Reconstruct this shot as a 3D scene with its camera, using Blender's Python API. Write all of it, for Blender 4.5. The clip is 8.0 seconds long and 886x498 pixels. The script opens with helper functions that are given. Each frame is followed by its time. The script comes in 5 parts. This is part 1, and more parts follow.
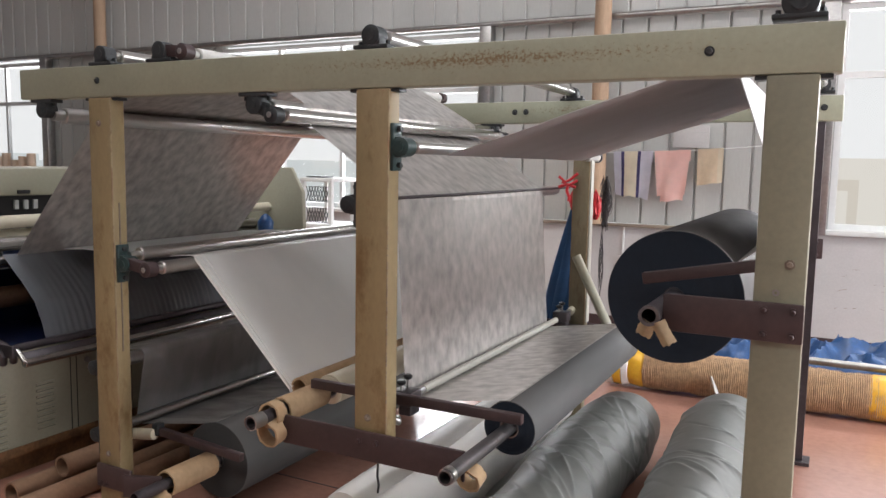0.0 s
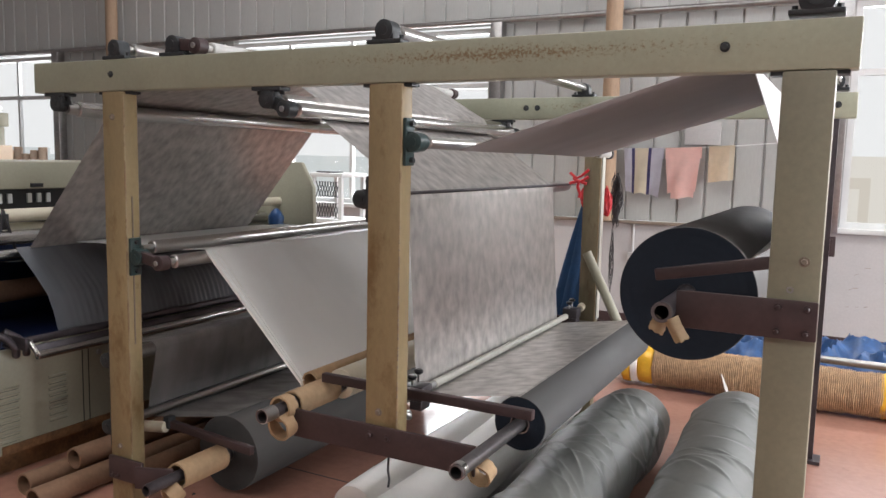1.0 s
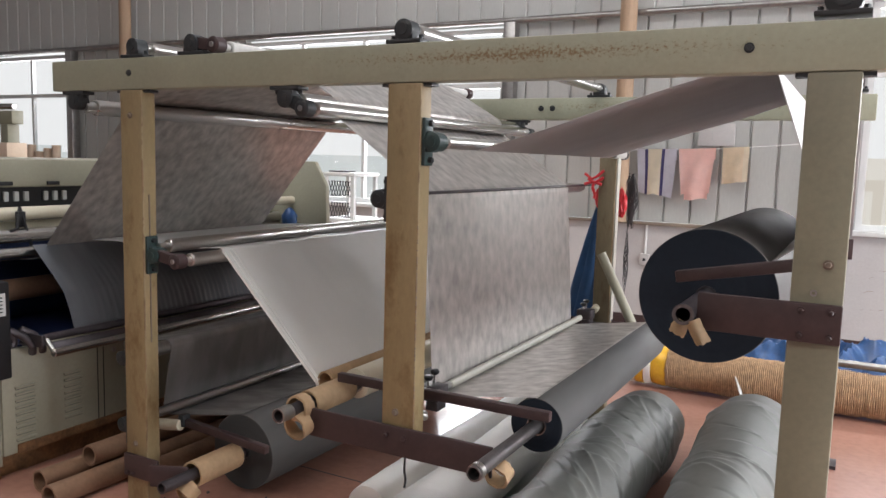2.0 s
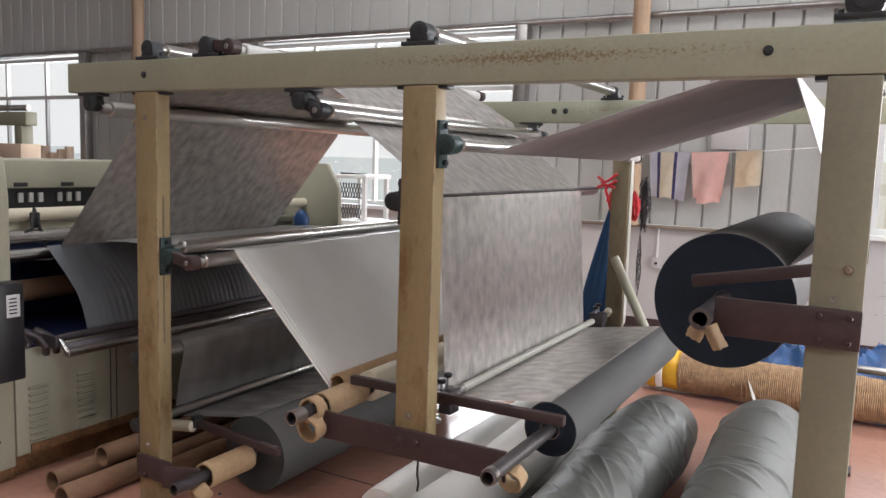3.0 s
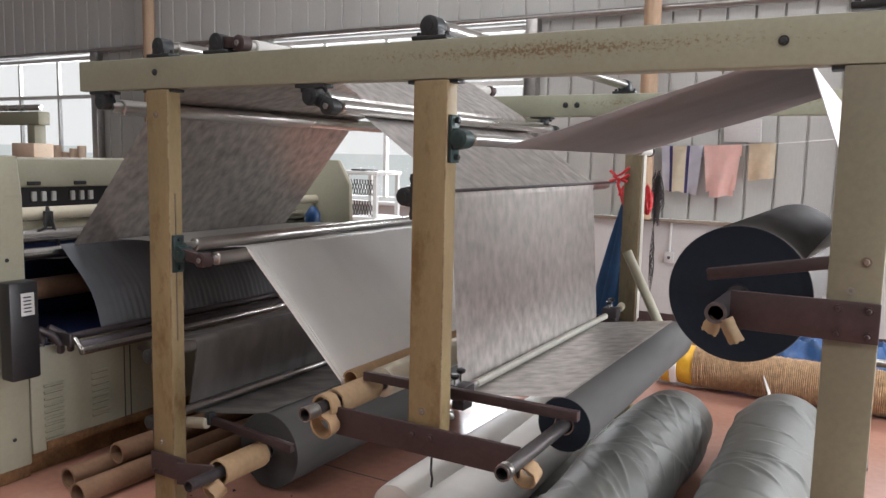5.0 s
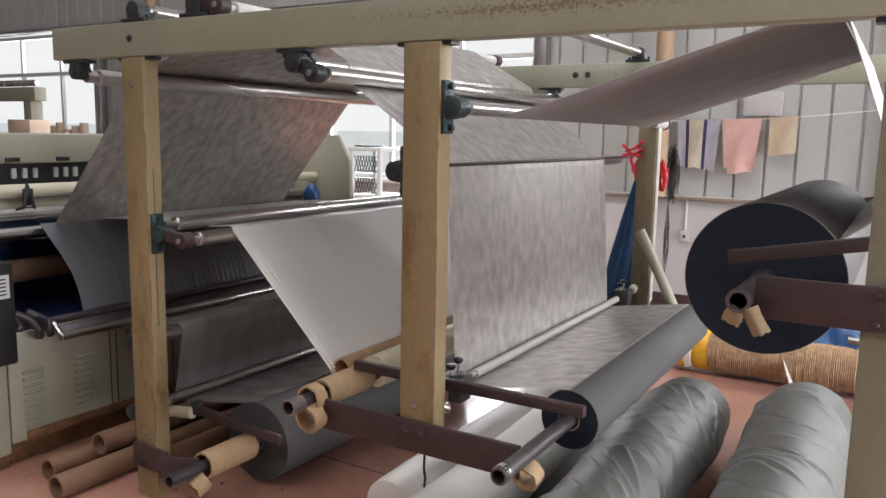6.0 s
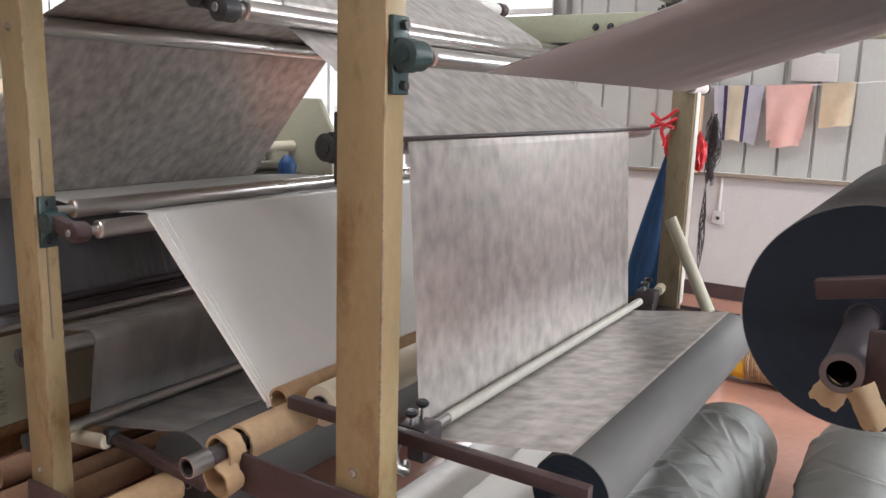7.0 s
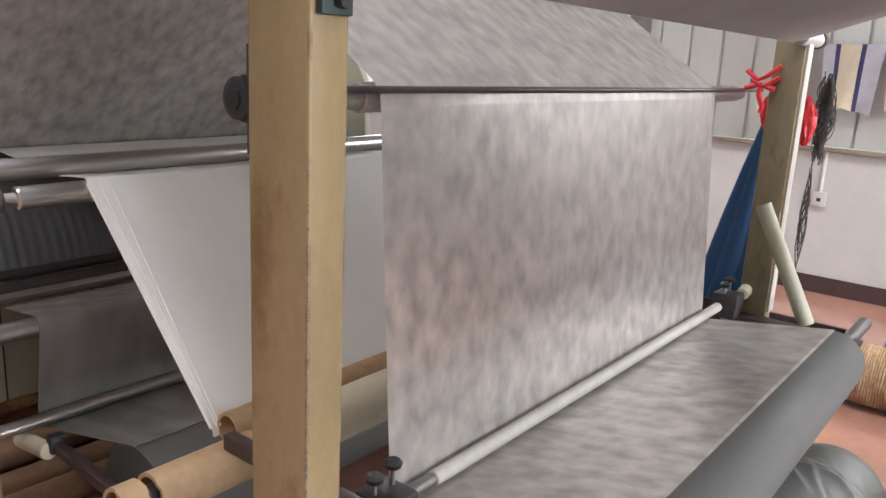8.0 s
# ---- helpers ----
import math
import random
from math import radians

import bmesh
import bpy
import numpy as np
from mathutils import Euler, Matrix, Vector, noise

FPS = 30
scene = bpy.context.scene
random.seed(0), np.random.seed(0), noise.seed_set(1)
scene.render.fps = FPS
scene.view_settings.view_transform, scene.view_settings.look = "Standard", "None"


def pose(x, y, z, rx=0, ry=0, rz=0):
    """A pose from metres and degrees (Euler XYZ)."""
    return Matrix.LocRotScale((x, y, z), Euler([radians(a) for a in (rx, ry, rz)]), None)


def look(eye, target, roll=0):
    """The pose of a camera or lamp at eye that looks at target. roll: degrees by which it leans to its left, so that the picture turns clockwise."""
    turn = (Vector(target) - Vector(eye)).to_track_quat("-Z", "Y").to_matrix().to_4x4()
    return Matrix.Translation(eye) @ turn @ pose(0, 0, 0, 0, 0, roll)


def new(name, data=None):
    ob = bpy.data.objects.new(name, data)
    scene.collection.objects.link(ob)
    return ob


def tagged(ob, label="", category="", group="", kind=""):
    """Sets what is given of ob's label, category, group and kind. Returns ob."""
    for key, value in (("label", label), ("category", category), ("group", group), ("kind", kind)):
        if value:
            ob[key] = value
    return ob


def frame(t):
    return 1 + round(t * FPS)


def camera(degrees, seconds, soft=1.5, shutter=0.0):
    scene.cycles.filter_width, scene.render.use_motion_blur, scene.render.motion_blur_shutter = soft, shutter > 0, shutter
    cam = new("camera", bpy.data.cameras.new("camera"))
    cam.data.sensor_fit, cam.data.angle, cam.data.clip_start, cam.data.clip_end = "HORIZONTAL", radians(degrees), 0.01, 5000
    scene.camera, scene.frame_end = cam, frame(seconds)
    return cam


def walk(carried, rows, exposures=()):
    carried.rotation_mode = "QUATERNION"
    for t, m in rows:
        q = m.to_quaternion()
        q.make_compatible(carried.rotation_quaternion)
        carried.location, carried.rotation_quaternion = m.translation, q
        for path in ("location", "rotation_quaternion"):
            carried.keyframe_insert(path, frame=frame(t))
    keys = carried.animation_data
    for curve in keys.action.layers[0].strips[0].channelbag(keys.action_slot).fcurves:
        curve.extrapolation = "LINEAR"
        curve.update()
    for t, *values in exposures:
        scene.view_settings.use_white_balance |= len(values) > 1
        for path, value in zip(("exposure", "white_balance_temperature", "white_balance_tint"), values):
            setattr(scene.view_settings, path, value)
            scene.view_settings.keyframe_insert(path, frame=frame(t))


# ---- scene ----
cam = camera(59.6, 8.0)
PATH = [
    (0, (0.049, -0.061, 1.521), (-0.856, 1.709, 1.302), 1.0),
    (0.5, (0.044, -0.066, 1.518), (-0.87, 1.699, 1.293), 1.1),
    (1, (0.038, -0.068, 1.517), (-0.885, 1.692, 1.288), 1.3),
    (1.5, (0.027, -0.067, 1.517), (-0.905, 1.688, 1.286), 1.5),
    (2, (0.006, -0.077, 1.517), (-0.936, 1.673, 1.287), 1.6),
    (3.5, (-0.014, -0.078, 1.517), (-0.984, 1.657, 1.295), 1.8),
    (4, (-0.016, -0.077, 1.515), (-0.99, 1.656, 1.294), 1.7),
    (5.5, (-0.032, -0.055, 1.507), (-1.029, 1.66, 1.25), 1.1),
    (6, (-0.08, 0.157, 1.491), (-1.093, 1.857, 1.2), 1.1),
    (6.5, (-0.173, 0.512, 1.479), (-1.208, 2.192, 1.15), 1.2),
    (7, (-0.314, 0.846, 1.485), (-1.367, 2.505, 1.109), 1.7),
    (7.3, (-0.352, 1.06, 1.459), (-1.424, 2.7, 1.061), 1.9),
    (7.5, (-0.403, 1.165, 1.467), (-1.466, 2.805, 1.041), 2.6),
    (7.7, (-0.444, 1.285, 1.46), (-1.552, 2.89, 1.016), 3.0),
    (8, (-0.502, 1.434, 1.448), (-1.701, 2.962, 0.97), 2.9),
]
walk(cam, [(t, look(eye, target, roll)) for t, eye, target, roll in PATH], [(0, 0.0), (5.5, 0.0), (6.5, 0.22), (7.0, 0.36), (7.5, 0.42), (8.0, 0.44)])

# ---- world, light ----
world = bpy.data.worlds.new("sky")
world.use_nodes = True
scene.world = world
wn = world.node_tree.nodes
sky = wn.new("ShaderNodeTexSky")
sky.sky_type, sky.sun_disc = "NISHITA", False
sky.sun_elevation, sky.sun_rotation = radians(50), radians(200)
sky.air_density, sky.dust_density, sky.ozone_density = 1.2, 4.0, 1.0
world.node_tree.links.new(sky.outputs[0], wn["Background"].inputs[0])
wn["Background"].inputs[1].default_value = 0.15

sun = new("sun", bpy.data.lights.new("sun", "SUN"))
sun.data.energy, sun.data.angle, sun.data.color = 1.0, radians(20), (1.0, 0.96, 0.9)
sun.matrix_world = look((2, -8, 14), (0, 0, 0))


def window_light(eye, target, wide, high, watts, color=(0.95, 0.962, 1.01)):
    """Daylight that comes in through an opening of the hall."""
    ob = new("window_light", bpy.data.lights.new("window_light", "AREA"))
    ob.data.shape, ob.data.size, ob.data.size_y = "RECTANGLE", wide, high
    ob.data.energy, ob.data.color = watts, color
    ob.matrix_world = look(eye, target)
    return ob


# unseen roof strips and east window, added for light; then the windows in view
window_light((-1.2, 3.1, 5.48), (-1.2, 3.1, 0), 9.0, 1.3, 185)
window_light((-1.2, -1.9, 5.48), (-1.2, -1.9, 0), 9.0, 1.3, 92)
window_light((6.45, 3.0, 1.95), (-1.0, 3.0, 1.2), 5.0, 2.5, 740)
window_light((-4.925, 7.28, 1.92), (-4.925, 0, 1.3), 3.3, 1.74, 170)
window_light((1.935, 7.25, 2.56), (1.5, 0, 1.3), 3.8, 0.46, 160)
window_light((-11.7, 7.28, 2.58), (-11.0, 0, 1.3), 3.6, 0.36, 40)


# ---- materials ----
def nodes_of(name):
    m = bpy.data.materials.new(name)
    m.use_nodes = True
    return m, m.node_tree.nodes, m.node_tree.links, m.node_tree.nodes["Principled BSDF"]


def surface(name, base, rough=0.5, metal=0.0, vary=0.12, scale=6.0, fine=60.0, bump=0.15, stain=None, stain_at=0.6, stretch=(1, 1, 1), spec=0.5, rough_vary=0.12, island=False, coat=0.0):
    """A painted, metal, cloth or mineral surface: colour that varies at two scales, stains, uneven gloss and fine relief."""
    m, n, l, p = nodes_of(name)
    co = n.new("ShaderNodeTexCoord")
    mp = n.new("ShaderNodeMapping")
    mp.inputs["Scale"].default_value = stretch
    l.new(co.outputs["Object"], mp.inputs[0])
    big, small = n.new("ShaderNodeTexNoise"), n.new("ShaderNodeTexNoise")
    for t, s, d in ((big, scale, 4.0), (small, fine, 3.0)):
        t.inputs["Scale"].default_value, t.inputs["Detail"].default_value, t.inputs["Roughness"].default_value = s, d, 0.6
        l.new(mp.outputs[0], t.inputs[0])
    ramp = n.new("ShaderNodeValToRGB")
    lo, hi = [max(0.0, c * (1 - vary)) for c in base], [min(1.0, c * (1 + vary)) for c in base]
    ramp.color_ramp.elements[0].position, ramp.color_ramp.elements[1].position = 0.3, 0.7
    ramp.color_ramp.elements[0].color, ramp.color_ramp.elements[1].color = (*lo, 1), (*hi, 1)
    l.new(big.outputs[0], ramp.inputs[0])
    out = ramp.outputs[0]
    mix = n.new("ShaderNodeMix")
    mix.data_type, mix.blend_type = "RGBA", "OVERLAY"
    mix.inputs[0].default_value = min(1.0, vary * 1.4)
    l.new(out, mix.inputs[6])
    l.new(small.outputs[0], mix.inputs[7])
    out = mix.outputs[2]
    if stain:
        st = n.new("ShaderNodeTexNoise")
        st.inputs["Scale"].default_value, st.inputs["Detail"].default_value, st.inputs["Roughness"].default_value = scale * 2.3, 8.0, 0.68
        l.new(mp.outputs[0], st.inputs[0])
        sr = n.new("ShaderNodeValToRGB")
        sr.color_ramp.elements[0].position, sr.color_ramp.elements[1].position = stain_at, min(1.0, stain_at + 0.12)
        l.new(st.outputs[0], sr.inputs[0])
        sm = n.new("ShaderNodeMix")
        sm.data_type = "RGBA"
        l.new(sr.outputs[0], sm.inputs[0])
        l.new(out, sm.inputs[6])
        sm.inputs[7].default_value = (*stain, 1)
        out = sm.outputs[2]
    if island:
        oi = n.new("ShaderNodeObjectInfo")
        hv = n.new("ShaderNodeHueSaturation")
        mr = n.new("ShaderNodeMapRange")
        mr.inputs[3].default_value, mr.inputs[4].default_value = 0.86, 1.12
        l.new(oi.outputs["Random"], mr.inputs[0])
        l.new(mr.outputs[0], hv.inputs["Value"])
        l.new(out, hv.inputs["Color"])
        out = hv.outputs[0]
    l.new(out, p.inputs["Base Color"])
    p.inputs["Metallic"].default_value = metal
    p.inputs["Specular IOR Level"].default_value = spec
    p.inputs["Coat Weight"].default_value, p.inputs["Coat Roughness"].default_value = coat, 0.22
    rr = n.new("ShaderNodeMapRange")
    rr.inputs[3].default_value, rr.inputs[4].default_value = max(0.02, rough - rough_vary), min(1.0, rough + rough_vary)
    l.new(big.outputs[0], rr.inputs[0])
    l.new(rr.outputs[0], p.inputs["Roughness"])
    bp = n.new("ShaderNodeBump")
    bp.inputs["Strength"].default_value, bp.inputs["Distance"].default_value = bump, 0.004
    l.new(small.outputs[0], bp.inputs["Height"])
    l.new(bp.outputs[0], p.inputs["Normal"])
    return m


def web_cloth(name, base, rough, spec, streak=(9, 2.2, 9), streak_bump=0.5, transmission=0.0, contrast=0.18, metal=0.0, sheen=0.0, coords="Object", spread=0.13, clear=0.0, detail=3.0, warp=0.25, soft=(0.36, 0.68)):
    """Thin running web: soft streaks of puckering along its way, in colour and relief."""
    m, n, l, p = nodes_of(name)
    co = n.new("ShaderNodeTexCoord")
    mp = n.new("ShaderNodeMapping")
    mp.inputs["Scale"].default_value = streak
    l.new(co.outputs[coords], mp.inputs[0])
    a, b, c = (n.new("ShaderNodeTexNoise") for _ in range(3))
    for t, s, d, ro in ((a, 1.6, detail, 0.5), (b, 0.5, 2.0, 0.5), (c, 24.0, 2.0, 0.6)):
        t.inputs["Scale"].default_value, t.inputs["Detail"].default_value, t.inputs["Roughness"].default_value = s, d, ro
        l.new(mp.outputs[0], t.inputs[0])
    a.inputs["Distortion"].default_value = warp
    ramp = n.new("ShaderNodeValToRGB")
    ramp.color_ramp.elements[0].position, ramp.color_ramp.elements[1].position = soft
    ramp.color_ramp.elements[0].color = (*[v * (1 - contrast) for v in base], 1)
    ramp.color_ramp.elements[1].color = (*[min(1.0, v * (1 + contrast)) for v in base], 1)
    l.new(a.outputs[0], ramp.inputs[0])
    l.new(ramp.outputs[0], p.inputs["Base Color"])
    rr = n.new("ShaderNodeMapRange")
    rr.inputs[1].default_value, rr.inputs[2].default_value = 0.35, 0.7
    rr.inputs[3].default_value, rr.inputs[4].default_value = min(1.0, rough + spread), max(0.05, rough - spread)
    l.new(a.outputs[0], rr.inputs[0])
    l.new(rr.outputs[0], p.inputs["Roughness"])
    p.inputs["Specular IOR Level"].default_value, p.inputs["Metallic"].default_value = spec, metal
    p.inputs["Sheen Weight"].default_value = sheen
    add = n.new("ShaderNodeMath")
    add.operation = "MULTIPLY_ADD"
    add.inputs[1].default_value = 0.03
    l.new(c.outputs[0], add.inputs[0])
    l.new(a.outputs[0], add.inputs[2])
    bp = n.new("ShaderNodeBump")
    bp.inputs["Strength"].default_value, bp.inputs["Distance"].default_value = streak_bump, 0.012
    l.new(add.outputs[0], bp.inputs["Height"])
    l.new(bp.outputs[0], p.inputs["Normal"])
    if transmission:
        tr, ms = n.new("ShaderNodeBsdfTranslucent"), n.new("ShaderNodeMixShader")
        tr.inputs[0].default_value = (*[min(1.0, v * 1.3) for v in base], 1)
        ms.inputs[0].default_value = transmission
        l.new(p.outputs[0], ms.inputs[1])
        l.new(tr.outputs[0], ms.inputs[2])
        l.new(ms.outputs[0], n["Material Output"].inputs[0])
        if clear:
            tp, mc = n.new("ShaderNodeBsdfTransparent"), n.new("ShaderNodeMixShader")
            mc.inputs[0].default_value = clear
            l.new(ms.outputs[0], mc.inputs[1])
            l.new(tp.outputs[0], mc.inputs[2])
            l.new(mc.outputs[0], n["Material Output"].inputs[0])
    return m


# Black surface that only emits, for what stands outside the windows.
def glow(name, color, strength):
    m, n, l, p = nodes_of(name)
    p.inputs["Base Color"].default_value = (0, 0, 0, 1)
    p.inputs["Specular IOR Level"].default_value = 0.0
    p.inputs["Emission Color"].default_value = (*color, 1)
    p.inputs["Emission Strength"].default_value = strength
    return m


def pane_glass(name):
    m, n, l, p = nodes_of(name)
    tr, gl, ms = n.new("ShaderNodeBsdfTransparent"), n.new("ShaderNodeBsdfGlossy"), n.new("ShaderNodeMixShader")
    gl.inputs["Roughness"].default_value = 0.05
    ms.inputs[0].default_value = 0.05
    l.new(tr.outputs[0], ms.inputs[1])
    l.new(gl.outputs[0], ms.inputs[2])
    l.new(ms.outputs[0], n["Material Output"].inputs[0])
    return m


PAINT = surface("pale_green_machine_paint", (0.215, 0.206, 0.145), 0.45, vary=0.1, scale=3.0, stain=(0.26, 0.2, 0.09), stain_at=0.66, bump=0.08)
RUSTY = surface("worn_post_paint", (0.25, 0.188, 0.096), 0.48, vary=0.13, scale=2.6, fine=45, stain=(0.17, 0.105, 0.042), stain_at=0.53, bump=0.08, stretch=(1.2, 1.2, 0.62))
CREAM = surface("cream_cabinet_paint", (0.335, 0.325, 0.245), 0.4, vary=0.07, scale=2.0, stain=(0.28, 0.19, 0.08), stain_at=0.68, bump=0.06)
RUST = surface("rust", (0.17, 0.085, 0.035), 0.8, vary=0.4, scale=14, bump=0.5)
MAROON = surface("maroon_arm_paint", (0.045, 0.026, 0.026), 0.5, vary=0.2, scale=8, bump=0.12, stain=(0.12, 0.08, 0.06), stain_at=0.68)
CAST = surface("dark_cast_iron", (0.018, 0.021, 0.023), 0.5, vary=0.3, scale=20, bump=0.4)
TEAL = surface("green_bearing_paint", (0.016, 0.036, 0.035), 0.45, vary=0.3, scale=18, bump=0.3)
BLACK = surface("black_plastic", (0.015, 0.015, 0.017), 0.4, vary=0.2, bump=0.05)
CHROME = surface("polished_steel", (0.5, 0.49, 0.47), 0.27, metal=1.0, vary=0.08, scale=5, fine=90, bump=0.03, stretch=(1, 0.1, 1), rough_vary=0.08)
STEEL = surface("dull_steel", (0.36, 0.35, 0.34), 0.36, metal=1.0, vary=0.15, scale=9, bump=0.1)
DARKSTEEL = surface("dark_steel", (0.075, 0.065, 0.07), 0.4, metal=0.6, vary=0.2, scale=9, bump=0.1)
ALU = surface("white_roller_sleeve", (0.5, 0.49, 0.46), 0.6, vary=0.08, scale=5, bump=0.05, spec=0.3)
SHAFT = surface("worn_shaft_steel", (0.15, 0.14, 0.14), 0.42, metal=0.85, vary=0.2, scale=9, fine=80, bump=0.12, stain=(0.07, 0.05, 0.045), stain_at=0.62)
EDGEWEAR = surface("worn_post_edges", (0.2, 0.13, 0.07), 0.65, vary=0.3, scale=9, fine=60, bump=0.25, stain=(0.275, 0.215, 0.118), stain_at=0.44, stretch=(1, 1, 0.5))
# Rust-stained post paint again, the webs' shade put into its colour for far posts.
SHADEDPOST = surface("shaded_post_paint", (0.2, 0.165, 0.1), 0.5, vary=0.17, scale=4.0, stain=(0.13, 0.08, 0.04), stain_at=0.57, bump=0.15, stretch=(1, 1, 0.35))
BAR = surface("pale_grey_bar", (0.46, 0.445, 0.39), 0.5, vary=0.1, scale=6, bump=0.08, spec=0.4)
SCRAP = surface("torn_cream_cardboard", (0.5, 0.4, 0.26), 0.8, vary=0.12, scale=12, fine=60, bump=0.2)
IVORY = surface("ivory_roller", (0.62, 0.57, 0.44), 0.45, vary=0.08, scale=5, bump=0.05)
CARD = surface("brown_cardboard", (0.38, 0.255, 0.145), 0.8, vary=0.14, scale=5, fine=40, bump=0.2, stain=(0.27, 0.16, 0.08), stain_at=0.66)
# Floor tubes carry their shade in this darker cardboard; the brown roller shares it.
CARDIN = surface("shaded_tube_and_roller_brown", (0.2, 0.115, 0.07), 0.9, vary=0.15, bump=0.2)
CLOTH_SMOOTH = web_cloth("grey_laminate_smooth", (0.44, 0.432, 0.436), 0.65, 0.25, streak=(2, 4, 2), streak_bump=0.03, contrast=0.02, spread=0.03)
DARKWEB = web_cloth("charcoal_web", (0.19, 0.184, 0.18), 0.44, 0.5, streak=(3, 7, 3), streak_bump=0.12, contrast=0.15)
ROLLSIDE = web_cloth("charcoal_roll_side", (0.092, 0.091, 0.089), 0.68, 0.34, streak=(3, 0.8, 3), streak_bump=0.06, contrast=0.1)
GREYEND = surface("grey_roll_end", (0.05, 0.052, 0.052), 0.75, vary=0.1, scale=10, bump=0.12, spec=0.3)
ROLLEND = surface("charcoal_roll_end", (0.013, 0.019, 0.029), 0.85, vary=0.12, scale=10, bump=0.15, spec=0.25)
FILM = web_cloth("silver_film", (0.95, 0.965, 0.95), 0.36, 1.0, streak=(1.2, 3.0, 1.2), streak_bump=0.08, transmission=0.12, contrast=0.03, metal=0.12, spread=0.05, clear=0.06)
FLOOR = surface("red_painted_concrete", (0.43, 0.225, 0.17), 0.2, vary=0.12, scale=1.6, fine=25, bump=0.06, stain=(0.3, 0.16, 0.12), stain_at=0.64, rough_vary=0.07, spec=0.9, coat=0.3)
SHEETMETAL = surface("grey_profiled_sheet", (0.375, 0.38, 0.362), 0.45, vary=0.07, scale=1.2, bump=0.05, stain=(0.36, 0.35, 0.32), stain_at=0.66, stretch=(1, 1, 0.25))
# Lighter copy of the grey sheet: the upper wall's brighter light in its colour.
UPPERSHEET = surface("lit_grey_upper_sheet", (0.47, 0.475, 0.455), 0.45, vary=0.06, scale=1.2, bump=0.05, stain=(0.41, 0.4, 0.37), stain_at=0.66, stretch=(1, 1, 0.25))
LIMEWASH = surface("white_plaster", (0.41, 0.396, 0.388), 0.85, vary=0.06, scale=2.5, bump=0.2, stain=(0.42, 0.4, 0.38), stain_at=0.7)
WHITE = surface("white_window_frame", (0.62, 0.63, 0.62), 0.45, vary=0.06, bump=0.04)
WOOD = surface("raw_timber", (0.36, 0.25, 0.165), 0.7, vary=0.2, scale=3, fine=40, bump=0.25, stretch=(4, 4, 0.4))
# Cardboard lightened in colour to look lit where tubes and carton stand backlit.
LITCARD = surface("lit_cardboard", (0.62, 0.48, 0.36), 0.8, vary=0.1, scale=5, bump=0.15)
LEDGE = surface("weathered_timber", (0.2, 0.16, 0.125), 0.8, vary=0.2, scale=5, bump=0.3)
ROOF = surface("roof_underside", (0.4, 0.41, 0.4), 0.7, vary=0.06, scale=1, bump=0.05)
def creased(name, base, rough):
    """Slack plastic film: sharp creases running slantwise, soft gloss."""
    m = surface(name, base, rough, vary=0.12, scale=3, fine=30, bump=0.05, spec=0.5)
    n, l = m.node_tree.nodes, m.node_tree.links
    p = n["Principled BSDF"]
    co, mp, no, bp = n.new("ShaderNodeTexCoord"), n.new("ShaderNodeMapping"), n.new("ShaderNodeTexNoise"), n.new("ShaderNodeBump")
    mp.inputs["Scale"].default_value, mp.inputs["Rotation"].default_value = (3.0, 6.5, 3.0), (0.5, 0.3, 0.6)
    l.new(co.outputs["Object"], mp.inputs[0])
    l.new(mp.outputs[0], no.inputs[0])
    no.noise_type = "RIDGED_MULTIFRACTAL"
    no.inputs["Scale"].default_value, no.inputs["Detail"].default_value, no.inputs["Distortion"].default_value = 1.1, 3.0, 0.8
    bp.inputs["Strength"].default_value, bp.inputs["Distance"].default_value = 0.12, 0.006
    l.new(no.outputs[0], bp.inputs["Height"])
    l.new(bp.outputs[0], p.inputs["Normal"])
    return m


PLASTIC = creased("grey_green_plastic", (0.132, 0.136, 0.126), 0.46)
WHITEPLASTIC = surface("clear_plastic_over_white", (0.86, 0.855, 0.83), 0.55, vary=0.05, scale=4, fine=20, bump=0.06, spec=0.4)
STRAW = surface("straw_rope", (0.47, 0.315, 0.185), 0.85, vary=0.3, scale=30, fine=160, bump=0.6)
YELLOW = surface("yellow_tape", (0.72, 0.4, 0.03), 0.35, vary=0.12, scale=12, bump=0.15)
BLUE = surface("blue_tarpaulin", (0.014, 0.065, 0.19), 0.4, vary=0.25, scale=9, fine=50, bump=0.25)
DENIM = surface("blue_work_cloth", (0.02, 0.068, 0.165), 0.8, vary=0.2, scale=8, fine=150, bump=0.3)
RED = surface("red_plastic_bag", (0.6, 0.03, 0.04), 0.35, vary=0.15, scale=10, bump=0.3)
NET = surface("dark_net", (0.07, 0.066, 0.068), 0.8, vary=0.5, scale=40, fine=120, bump=0.8)
LILAC = surface("lilac_terry", (0.6, 0.59, 0.66), 0.95, vary=0.08, scale=9, fine=200, bump=0.4)
INDIGO = surface("indigo_terry", (0.07, 0.06, 0.16), 0.95, vary=0.4, scale=50, fine=200, bump=0.4)
OATMEAL = surface("cream_terry", (0.72, 0.64, 0.5), 0.95, vary=0.07, scale=9, fine=200, bump=0.4)
PINK = surface("pink_terry", (0.88, 0.6, 0.54), 0.95, vary=0.07, scale=9, fine=200, bump=0.4)
SAND = surface("beige_terry", (0.74, 0.61, 0.45), 0.95, vary=0.1, scale=9, fine=200, bump=0.4)
NAVY = surface("dark_blue_panel", (0.018, 0.034, 0.1), 0.5, vary=0.2, bump=0.05)
